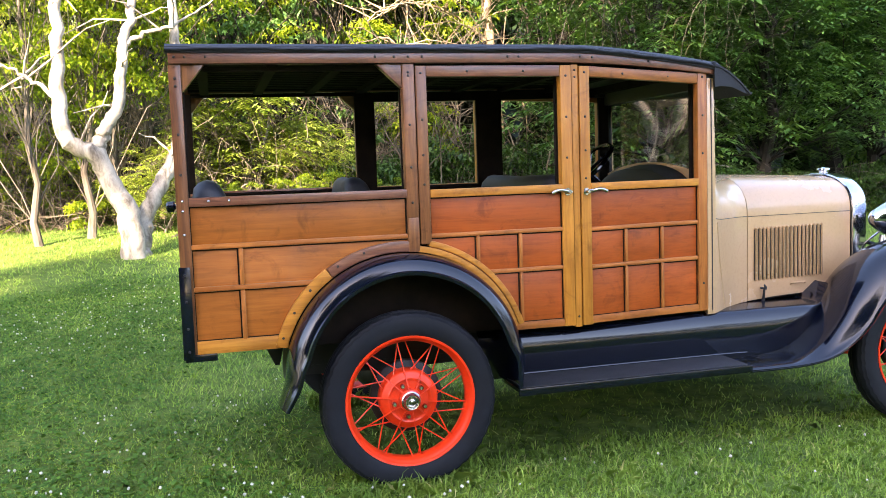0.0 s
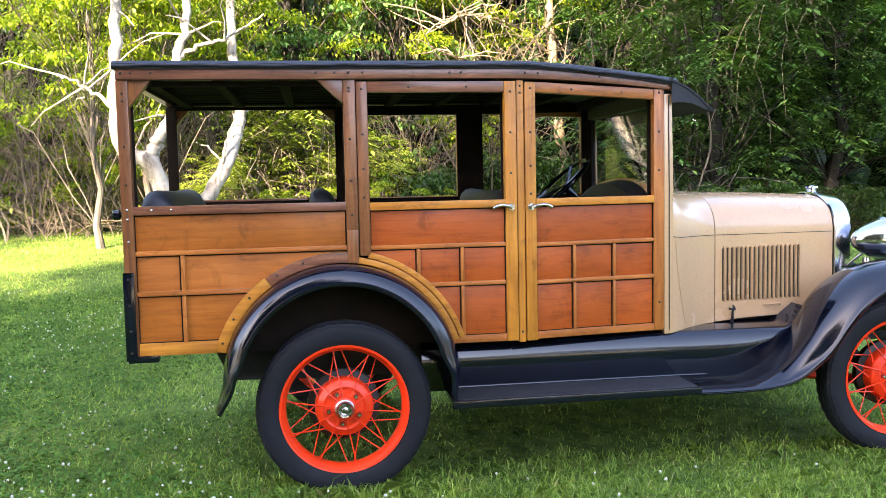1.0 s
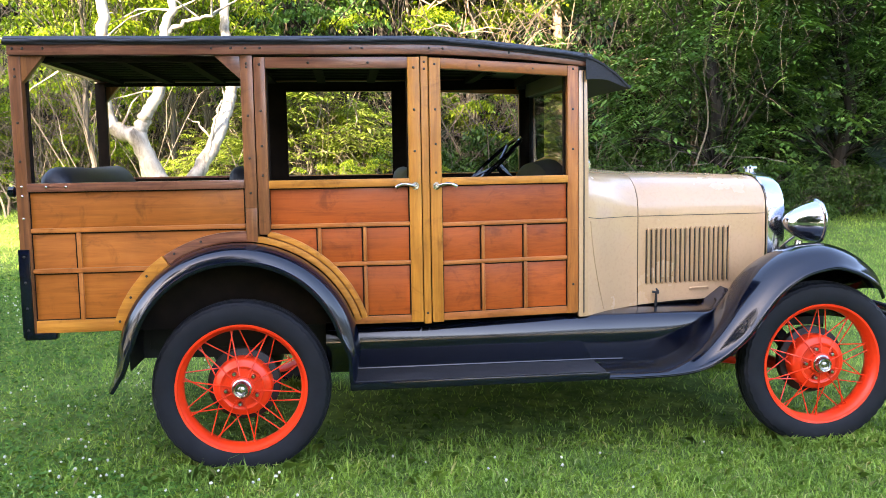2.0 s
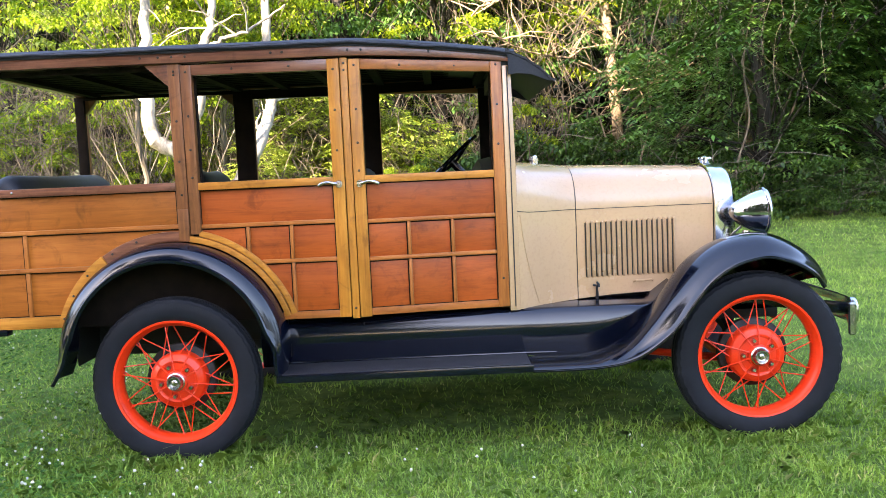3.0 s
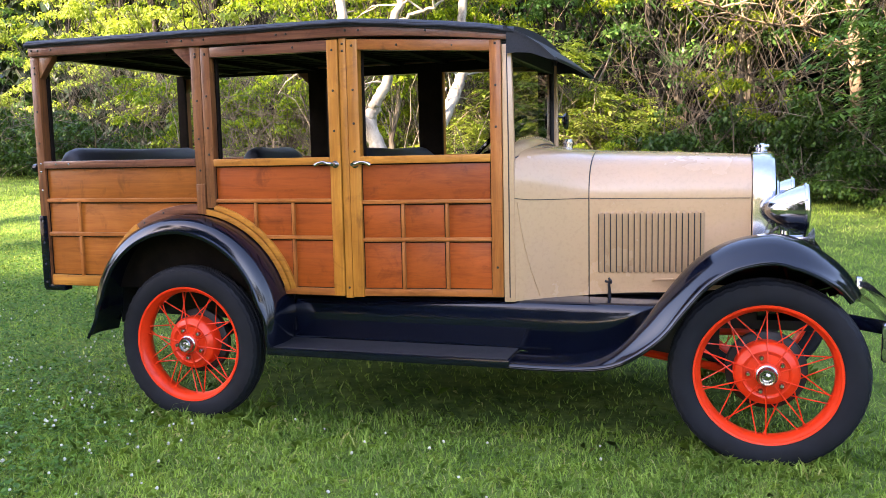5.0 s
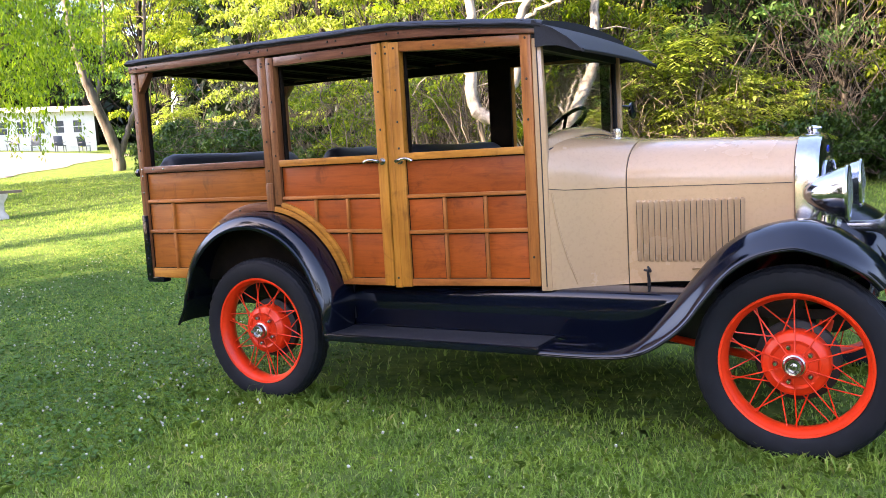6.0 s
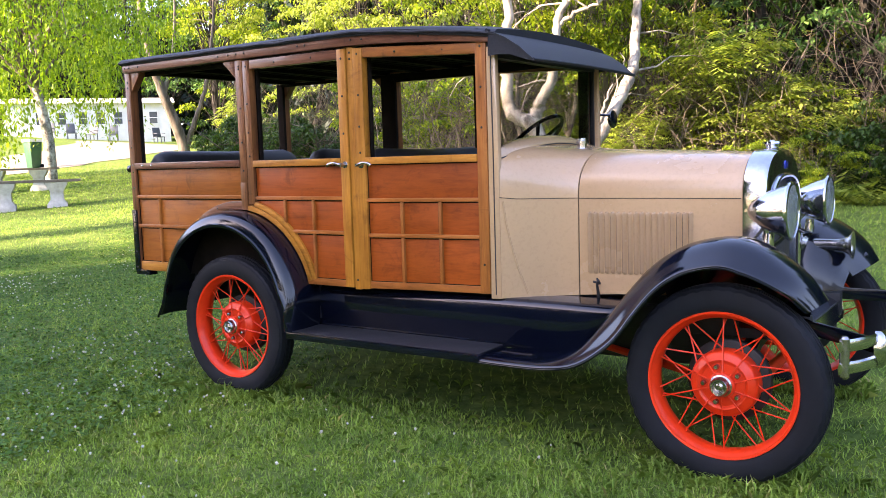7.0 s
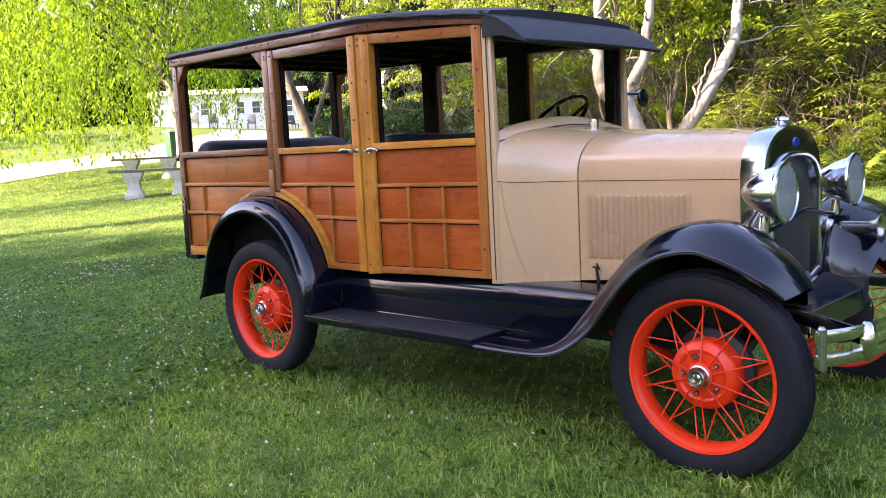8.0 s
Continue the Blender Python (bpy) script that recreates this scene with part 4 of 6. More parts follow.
# lamps, horn, bumper
def headlamp(yc):
    xc, zc = 2.783, 1.003
    bucket = lathe([(0.0, -0.160), (0.018, -0.157), (0.038, -0.142), (0.062, -0.110), (0.084, -0.068), (0.100, -0.028), (0.107, -0.006), (0.114, -0.004), (0.117, 0.002), (0.115, 0.010), (0.107, 0.014), (0.104, 0.008), (0.098, -0.026), (0.06, -0.09), (0.0, -0.12)], "x", (xc, yc, zc), 40)
    h = part("headlamp", bucket, CHROME, car, "chrome cone-shaped headlamp")
    part("lamp_glass", lathe([(0.0, 0.024), (0.04, 0.022), (0.08, 0.016), (0.109, 0.007), (0.106, 0.002), (0.08, 0.010), (0.0, 0.017)], "x", (xc, yc, zc), 40), LENS, h, "fluted glass lens")
    for k in range(7):
        y = (k - 3) * 0.026
        r = math.sqrt(max(0.0, 0.104 ** 2 - y * y))
        part("lens_flute", tube([(xc + 0.022 - 1.3 * (y * y + t * t * r * r), yc + y, zc + r * t) for t in (-1, -0.5, 0, 0.5, 1)], 0.003, 5), LENS, h)
    part("bulb", lathe([(0.0, -0.03), (0.015, -0.04), (0.018, -0.06), (0.008, -0.08), (0.008, -0.11), (0, -0.11)], "x", (xc, yc, zc), 12), LENS, h)
    part("lamp_stem", tube([(xc - 0.075, yc, zc - 0.09), (xc - 0.08, yc, zc - 0.15)], [0.018, 0.022], 10), CHROME, h)
    part("lamp_wire", tube(smooth_path([(xc - 0.10, yc, zc - 0.07), (xc - 0.15, yc + (0.04 if yc < MID else -0.04), zc - 0.13), (xc - 0.15, MID + (yc - MID) * 0.75, zc - 0.20)], 10), 0.006, 6), NICKEL, h)


HL = (0.408, 2 * MID - 0.408)
for yc in HL:
    headlamp(yc)
bar = tube(smooth_path([(2.705, 0.30, 0.865), (2.705, 0.408, 0.855), (2.71, 0.55, 0.868), (2.715, MID, 0.905), (2.71, 2 * MID - 0.55, 0.868), (2.705, 2 * MID - 0.408, 0.855), (2.705, 2 * MID - 0.30, 0.865)], 28), 0.011, 10)
part("lamp_bar", bar, BLACK, car, "black curved headlamp bar")
horn = part("horn", lathe([(0.0, -0.17), (0.052, -0.17), (0.060, -0.16), (0.060, -0.115), (0.045, -0.105), (0.026, -0.09), (0.026, 0.02), (0.030, 0.05), (0.042, 0.075), (0.062, 0.090), (0.064, 0.094), (0.058, 0.094), (0.036, 0.078), (0.02, 0.05), (0.0, 0.04)], "x", (2.80, 1.175, 0.795), 28), NICKEL, car, "bright nickel trumpet horn")
part("horn_motor", lathe([(0.0, -0.25), (0.040, -0.25), (0.048, -0.24), (0.050, -0.17), (0, -0.17)], "x", (2.80, 1.175, 0.795), 20), BLACK, horn)
part("horn_bracket", tube([(2.70, 1.165, 0.85), (2.70, 1.172, 0.80)], 0.010), BLACK, horn)

bump_y = lambda f: MID + (f - 0.5) * 1.53
bump_x = lambda f: 3.155 - 0.12 * abs(2 * f - 1) ** 5
bumper_parts = []
for zc in (0.565, 0.487):
    rings = []
    for k in range(49):
        f = k / 48
        x = bump_x(f)
        rings.append([(x, bump_y(f), zc - 0.022), (x + 0.009, bump_y(f), zc - 0.016), (x + 0.013, bump_y(f), zc), (x + 0.009, bump_y(f), zc + 0.016), (x, bump_y(f), zc + 0.022), (x - 0.004, bump_y(f), zc)])
    bumper_parts.append(part("bumper_bar", fixed(add_loft(BM(), rings)), CHROME, car, "chrome spring bumper bar"))
for f in (0.012, 0.988):
    x = bump_x(f)
    part("bumper_end", lathe([(0.0, 0.450), (0.010, 0.450), (0.017, 0.458), (0.017, 0.592), (0.010, 0.600), (0, 0.600)], "z", (x, bump_y(f), 0), 14), NICKEL, bumper_parts[0], "nickel bumper end bolt")
for f in (0.13, 0.87):
    x = bump_x(f)
    cl = lathe([(0.0, 0.030), (0.020, 0.028), (0.036, 0.020), (0.042, 0.008), (0.042, -0.012), (0, -0.012)], "x", (0, 0, 0), 20)
    for v in cl.verts:
        v.co = Vector((v.co.x + x + 0.004, v.co.y * 0.8 + bump_y(f), v.co.z * 1.6 + 0.526))
    part("bumper_clamp", cl, CHROME, bumper_parts[0], "oval chrome bumper clamp")
    yy = bump_y(f)
    part("bumper_arm", fixed(add_loft(BM(), [[(xx, y2 - 0.008, z2 - 0.028), (xx, y2 + 0.008, z2 - 0.028), (xx, y2 + 0.008, z2 + 0.028), (xx, y2 - 0.008, z2 + 0.028)] for xx, y2, z2 in ((2.60, MID + (yy - MID) * 0.72, 0.56), (2.84, MID + (yy - MID) * 0.76, 0.565), (x - 0.01, yy, 0.54))])), BLACK, car, "black bumper arm", bevel=0.003)
for s in (-1, 1):
    y0 = MID + s * 0.55
    part("fender_brace", tube([(2.70, MID + s * 0.36, 0.62), (2.86, y0 - s * 0.05, 0.70), (2.93, y0, 0.735)], 0.013, 8), BLACK, car)
dust = BM()
add_loft(dust, [[(2.68, MID + (k / 6 - 1) * 0.34, 0.615), (2.78, MID + (k / 6 - 1) * 0.36, 0.585), (2.85, MID + (k / 6 - 1) * 0.34, 0.545), (2.86, MID + (k / 6 - 1) * 0.34, 0.46)] for k in range(13)], False)
fa = part("front_apron", fixed(dust), BLACK, car, "black front frame apron")
for s in (-1, 1):
    part("apron_bead", tube([(2.685, MID + s * 0.345, 0.622), (2.78, MID + s * 0.355, 0.592), (2.853, MID + s * 0.342, 0.550), (2.864, MID + s * 0.342, 0.462)], 0.008, 6), CHROME, fa)
part("apron_bead", tube([(2.855, MID - 0.34, 0.549), (2.855, MID + 0.34, 0.549)], 0.005, 6), NICKEL, fa)
# cabin
def seat(x, w0, w1, tilt, back_h, name_label):
    s = part("seat", box(x + 0.06, x + 0.56, w0, w1, 0.82, 0.98), LEATHER, car, name_label, bevel=0.05)
    bk = BM()
    add_loft(bk, [[(x + dx + tilt * (z - 0.9), y, z) for dx, z in ((0.0, 0.86), (0.13, 0.88), (0.145, 1.1), (0.14, back_h - 0.07 - e), (0.125, back_h - 0.03 - e), (0.10, back_h - 0.008 - e), (0.07, back_h - e), (0.04, back_h - 0.008 - e), (0.015, back_h - 0.03 - e), (0.0, back_h - 0.07 - e))] for y, e in ((w0, 0.09), (w0 + 0.012, 0.045), (w0 + 0.04, 0.015), (w0 + 0.09, 0.0), (w0 * 0.65 + w1 * 0.35, 0.004), (w0 * 0.5 + w1 * 0.5, 0.008), (w0 * 0.35 + w1 * 0.65, 0.004), (w1 - 0.09, 0.0), (w1 - 0.04, 0.015), (w1 - 0.012, 0.045), (w1, 0.09))])
    part("backrest", fixed(bk), LEATHER, s)
    part("seat_base", box(x + 0.08, x + 0.54, w0 + 0.03, w1 - 0.03, 0.649, 0.82), BLACK_DULL, s, bevel=0.01)


seat(-0.78, 0.19, 1.38, -0.18, 1.335, "black vinyl rear bench seat")
seat(-0.08, 0.80, 1.36, -0.14, 1.325, "black vinyl middle bench seat")
seat(0.77, 0.27, 1.35, -0.12, 1.305, "black vinyl front bench seat")
sw = lathe([(0.190, 0.012), (0.200, 0.006), (0.203, -0.004), (0.196, -0.012), (0.184, -0.008), (0.182, 0.004)], "z", (0, 0, 0), 40, True)
for k in range(4):
    a = radians(45 + 90 * k)
    add_tube(sw, [(0, 0, -0.03), (0.19 * math.cos(a), 0.19 * math.sin(a), 0)], 0.010, 6)
wm = pose(1.29, 1.10, 1.325, 0, -42, 0)
stw = part("steering_wheel", sw, BLACK, car, "black four-spoke steering wheel", at=wm)
part("steering_column", tube([(0, 0, -0.01), (0, 0, -0.75)], 0.022, 10), BLACK, stw, local=True)
dash = BM()
add_loft(dash, [[(x, y, z) for y, z in hood_section(w, 1.0, 1.05, top, 14, 2.3)] for x, w, top in ((1.40, 0.50, 1.27), (1.43, 0.53, 1.315), (1.519, 0.545, 1.335))])
part("dashboard", fixed(dash), BLACK_DULL, car, "dull black arched dashboard")
part("gear_lever", tube([(1.28, MID, 0.62), (1.20, MID, 0.85), (1.14, MID, 1.02)], 0.010), BLACK, car)
part("tailgate", box(-0.895, -0.862, 0.165, 2 * MID - 0.165, 0.64, 1.26), PANEL_Q, car, "wooden tailgate", bevel=0.004)
mir = part("side_mirror", lathe([(0.0, -0.022), (0.030, -0.020), (0.046, -0.008), (0.050, 0.004), (0.044, 0.008), (0, 0.008)], "x", (1.60, 1.465, 1.435), 24), BLACK, car, "round black side mirror")
part("mirror_arm", tube([(1.55, 1.36, 1.46), (1.595, 1.43, 1.455)], 0.007), BLACK, mir)

# ---------------------------------------------------------------- ground
def sheet(xs, ys, lift=0.0):
    bm = BM()
    add_loft(bm, [[(x, y, rise(x, y) + lift) for x in xs] for y in ys], False)
    return fixed(bm)


def spread(lo, hi, near0, near1, step, grow=1.25):
    v, s = [near0], step
    while v[0] > lo:
        s *= grow
        v.insert(0, v[0] - s)
    while v[-1] < near1:
        v.append(v[-1] + step)
    s = step
    while v[-1] < hi:
        s *= grow
        v.append(v[-1] + s)
    return v


tagged(part("ground", sheet(spread(-600, 600, -24, 14, 0.6), spread(-600, 900, -8, 26, 0.6)), TURF), "mown green lawn with clover, rising gently towards the woods", "lawn", kind="structure")
drive = BM()
LANE = smooth_path([(-27.0, -14.0, 0), (-26.8, 0.0, 0), (-28.0, 9.0, 0), (-29.8, 14.0, 0), (-32.2, 19.5, 0), (-36.4, 26.0, 0), (-41.5, 31.5, 0)], 60)
rows = []
for k in range(60):
    d = (LANE[min(k + 1, 59)] - LANE[max(k - 1, 0)]).normalized()
    rows.append([(LANE[k].x - d.y * w, LANE[k].y + d.x * w, rise(LANE[k].x - d.y * w, LANE[k].y + d.x * w) + 0.02) for w in np.linspace(-1, 1, 9) * (4.9 - 1.1 * min(1.0, max(0.0, (k - 26) / 16)) + 0.25 * math.sin(k * 0.9))])
add_loft(drive, rows, False)
tagged(part("drive", fixed(drive), GRAVEL), "pale sunlit gravel drive across the lawn", "drive", kind="structure")


# ---------------------------------------------------------------- grass
def strewn_mesh(name, P, material):
    """One mesh from an array of flat pieces: (pieces, corners, 3)."""
    n, k, _ = P.shape
    me = bpy.data.meshes.new(name)
    me.vertices.add(n * k)
    me.vertices.foreach_set("co", P.reshape(-1).astype(np.float32))
    me.loops.add(n * k)
    me.loops.foreach_set("vertex_index", np.arange(n * k, dtype=np.int32))
    me.polygons.add(n)
    me.polygons.foreach_set("loop_start", np.arange(0, n * k, k, dtype=np.int32))
    me.update(calc_edges=True)
    me.materials.append(material)
    return me


def rise_all(x, y):
    def soft(v):
        return np.log1p(np.exp(np.minimum(v * 1.2, 30))) / 1.2
    return 0.085 * (soft(y - 2.4) - soft(y - 10.0)) + 0.058 * soft(y - 12.0) + 0.021 * soft(-x - 6.0) + 0.075 * (soft(-x - 34.0) - soft(-x - 60.0))


def patchy(x, y, a, b, c):
    return np.sin(x * a + 1.3 * np.sin(y * b)) * np.sin(y * c + 1.7 * np.sin(x * b * 0.8))


def grass(name, n, x0, x1, y0, y1, height, width, seed, label, keep=None, fine=False):
    g = np.random.default_rng(seed)
    x, y = g.uniform(x0, x1, n), g.uniform(y0, y1, n)
    if keep is not None:
        ok = keep(x, y)
        x, y = x[ok], y[ok]
        n = len(x)
    tuft = 0.5 + 0.25 * patchy(x, y, 2.1, 3.3, 2.7) + 0.25 * patchy(x + 3, y, 6.3, 7.1, 8.2)
    h = height * (0.30 + 0.45 * g.random(n) + 0.85 * tuft * tuft * g.random(n))
    h *= np.where(g.random(n) < 0.03, 1.6, 1.0)
    a = g.uniform(0, 2 * np.pi, n)
    lean = g.uniform(0.3, 1.25, n) * h
    b = a + g.normal(0, 0.6, n) + np.pi / 2
    w = width * g.uniform(0.6, 1.3, n)
    z = rise_all(x, y) - 0.004
    base = np.stack([x, y, z], 1)
    sx = np.stack([np.cos(a) * w, np.sin(a) * w, np.zeros(n)], 1)
    ld = np.stack([np.cos(b), np.sin(b), np.zeros(n)], 1)
    up = np.array([0, 0, 1.0])
    mid = base + ld * (lean * 0.35)[:, None] + up * (h * 0.62)[:, None]
    tip = base + ld * lean[:, None] + up * (h * (0.95 - 0.28 * (lean / h) ** 2))[:, None]
    P = np.stack([base - sx, base + sx, mid + sx * 0.8, tip, mid - sx * 0.8] if fine else [base - sx, base + sx, tip], 1)
    return tagged(part(name, strewn_mesh(name, P, BLADE), BLADE), label, "grass", kind="stuff")


def under_car(x, y):
    return ~((x > -0.4) & (x < 2.5) & (y > 0.30) & (y < 1.2) & (np.sin(x * 91 + y * 57) < 0.6))


def off_lane(x, y):
    if x.min() > -15:
        return x > -1e9
    return np.min([(x - p.x) ** 2 + (y - p.y) ** 2 for p in LANE], axis=0) > 4.4 ** 2


def thinning(x0, x1, y0, y1, edge):
    """Keeps fewer blades towards the rim of a patch."""
    def keep(x, y):
        d = np.minimum(np.minimum(x - x0, x1 - x), np.minimum(y - y0, y1 - y)) / edge
        return (np.modf(np.sin(x * 127.1 + y * 311.7) * 43758.5)[0] % 1.0 < d) & under_car(x, y) & off_lane(x, y)
    return keep


grass("grass", 190000, -2.6, 6.2, -3.4, 1.0, 0.048, 0.0025, 11, "thick uneven green grass around the parked car", thinning(-2.6, 6.2, -3.4, 1.0, 1.2), True)
grass("grass", 120000, -4.6, 7.6, 0.3, 5.8, 0.062, 0.0040, 12, "thick uneven green grass around the parked car", thinning(-4.6, 7.6, 0.3, 5.8, 0.8))
grass("grass", 60000, -12.0, -1.8, -5.0, 6.0, 0.058, 0.0048, 13, "short green lawn grass behind the car", thinning(-12.0, -1.8, -5.0, 6.0, 1.2))
grass("grass", 70000, -11.0, 10.0, 5.0, 11.0, 0.070, 0.0065, 14, "short green lawn grass before the woods", thinning(-11, 10, 5, 11, 1.0))
grass("grass", 80000, -30.0, -7.0, 0.0, 17.0, 0.070, 0.012, 15, "sunlit lawn grass round the benches", thinning(-30, -7, 0, 17, 4.0))
grass("grass", 45000, -6.0, 8.0, -8.0, -1.6, 0.05, 0.005, 16, "short green lawn grass beside the car", thinning(-6, 8, -8, -1.6, 1.2))

def tufted(x, y):
    return (patchy(x, y, 2.3, 1.7, 3.1) + 0.4 * patchy(x + 1, y + 2, 7.0, 5.0, 6.0) > 0.25) & under_car(x, y)


grass("grass", 22000, -2.0, 5.6, -2.6, 0.2, 0.080, 0.0022, 18, "longer uneven tufts of grass before the car", tufted, True)
for wx in (0.0, 2.629):
    for wy in (0.08, 1.49):
        grass("grass", 1500, wx - 0.30, wx + 0.30, wy - 0.17, wy + 0.17, 0.085, 0.0030, 17 + int(wx * 3 + wy * 5), "longer grass round the foot of a tyre", None, True)


def clover(n, x0, x1, y0, y1, seed):
    """White clover heads on thin stalks, in drifts."""
    g = np.random.default_rng(seed)
    bm = BM()
    made = 0
    while made < n:
        x, y = g.uniform(x0, x1), g.uniform(y0, y1)
        if patchy(x, y, 1.1, 1.7, 1.4) + g.normal(0, 0.45) < 0.12 or (-0.5 < x < 3.1 and -0.06 < y < 1.65):
            continue
        made += 1
        h, r = g.uniform(0.05, 0.09), g.uniform(0.0042, 0.0078)
        z = rise(x, y)
        top = Vector((x + g.normal(0, 0.012), y + g.normal(0, 0.012), z + h))
        rows = [[top + Vector((r * c * math.cos(a) * g.uniform(0.7, 1.3), r * c * math.sin(a) * g.uniform(0.7, 1.3), r * s * g.uniform(0.75, 1.25))) for a in (0, 1.05, 2.1, 3.14, 4.19, 5.24)] for c, s in ((0.45, -0.8), (1.0, -0.2), (0.8, 0.6), (0.2, 0.95))]
        add_loft(bm, rows)
    return bm


tagged(part("clover", clover(820, -6.0, -0.3, -0.2, 5.5, 21), PETAL), "scattered white clover blossoms in the grass", "clover", kind="stuff")
tagged(part("clover", clover(80, -0.9, 1.2, -1.3, -0.1, 22), PETAL), "scattered white clover blossoms in the grass", "clover", kind="stuff")
tagged(part("clover", clover(45, 1.2, 5.0, -2.0, -0.1, 24), PETAL), "scattered white clover blossoms in the grass", "clover", kind="stuff")


# low dark clover leaves among the grass behind the car
def clover_leaves(n, x0, x1, y0, y1, seed):
    g = np.random.default_rng(seed)
    x, y = g.uniform(x0, x1, n), g.uniform(y0, y1, n)
    edge = np.minimum(np.minimum(x - x0, (x1 - x) * 0.8), np.minimum(y - y0, y1 - y) * 0.8)
    ok = (edge + 0.7 * patchy(x, y, 1.3, 1.9, 1.6) + g.normal(0, 0.3, n) > 0.5)
    x, y = x[ok], y[ok]
    return leaf_mesh("clover", np.stack([x, y, rise_all(x, y) + g.uniform(0.012, 0.040, len(x))], 1), 0.025, LEAF_CLOVER, g, 0.0, 0.85, 0.75)


# ---------------------------------------------------------------- trees
def leaf_mesh(name, C, size, material, g, droop=0.0, aspect=0.55, flat=0.6):
    """Many single leaves, each a small folded blade, at the places C."""
    n = len(C)
    a = g.uniform(0, 2 * np.pi, n)
    el = g.normal(0, 1 - flat, n) - droop
    d = np.stack([np.cos(a) * np.cos(el), np.sin(a) * np.cos(el), np.sin(el)], 1)
    s = np.cross(d, np.array([0, 0, 1.0])) + g.normal(0, 0.25, (n, 3))
    s /= np.linalg.norm(s, axis=1)[:, None] + 1e-6
    L = (size * g.uniform(0.6, 1.3, n))[:, None]
    P = np.stack([C, C + d * L * 0.45 + s * L * aspect * 0.5, C + d * L - np.array([0, 0, 0.12]) * L, C + d * L * 0.45 - s * L * aspect * 0.5], 1)
    return strewn_mesh(name, P, material)


def pinnate(name, B, az, el, length, pairs, width, material, g, bend=0.5):
    """Compound leaves: pairs of leaflets along arching stalks that start at the places B."""
    n = len(B)
    d = np.stack([np.cos(az), np.sin(az), np.zeros(n)], 1)[:, None, None, :]
    s = np.stack([-np.sin(az), np.cos(az), np.zeros(n)], 1)[:, None, None, :]
    up = np.array([0, 0, 1.0])
    L = (length * g.uniform(0.7, 1.2, n))[:, None, None, None]
    e = el[:, None, None, None]
    u = np.linspace(0.12, 1.0, pairs)[None, :, None, None]
    root = B[:, None, None, :] + L * (d * u * np.cos(e) + up * (u * np.sin(e) - bend * u * u))
    flank = np.array([-1.0, 1.0])[None, None, :, None]
    w = L * width * np.sin(np.pi * (0.12 + 0.80 * u)) * g.uniform(0.8, 1.2, (n, pairs, 2, 1))
    way = s * flank * 0.9 + d * (0.25 + 0.5 * u) + up * g.normal(-0.25, 0.16, (n, pairs, 2, 1))
    broad = (d - s * flank * 0.3) * w * 0.17
    root = root + 0 * way
    P = np.stack([root, root + way * w * 0.45 + broad, root + way * w - up * w * 0.1, root + way * w * 0.45 - broad], 3)
    return strewn_mesh(name, P.reshape(-1, 4, 3), material)


def clumps(g, n, centre, radii, hollow=0.45):
    """Places of leaf clumps in a lumpy crown."""
    v = g.normal(0, 1, (n, 3))
    v /= np.linalg.norm(v, axis=1)[:, None]
    r = g.uniform(hollow ** 3, 1, n) ** (1 / 3)
    lump = 1 + 0.28 * np.sin(3.1 * np.arctan2(v[:, 1], v[:, 0]) + 5 * v[:, 2] + g.uniform(0, 6)) + 0.12 * g.normal(0, 1, n)
    return np.array(centre) + v * (r * lump)[:, None] * np.array(radii)


def limb(bm, a, b, r0, r1, g, sag=0.1, seg=6, n=6):
    a, b = Vector(a), Vector(b)
    L = (b - a).length
    pts = [a.lerp(b, k / (n - 1)) + Vector(g.normal(0, 0.035, 3) * L * math.sin(math.pi * k / (n - 1))) + Vector((0, 0, sag * L * math.sin(math.pi * k / (n - 1)))) for k in range(n)]
    add_tube(bm, pts, [r0 + (r1 - r0) * k / (n - 1) for k in range(n)], seg)
    return pts


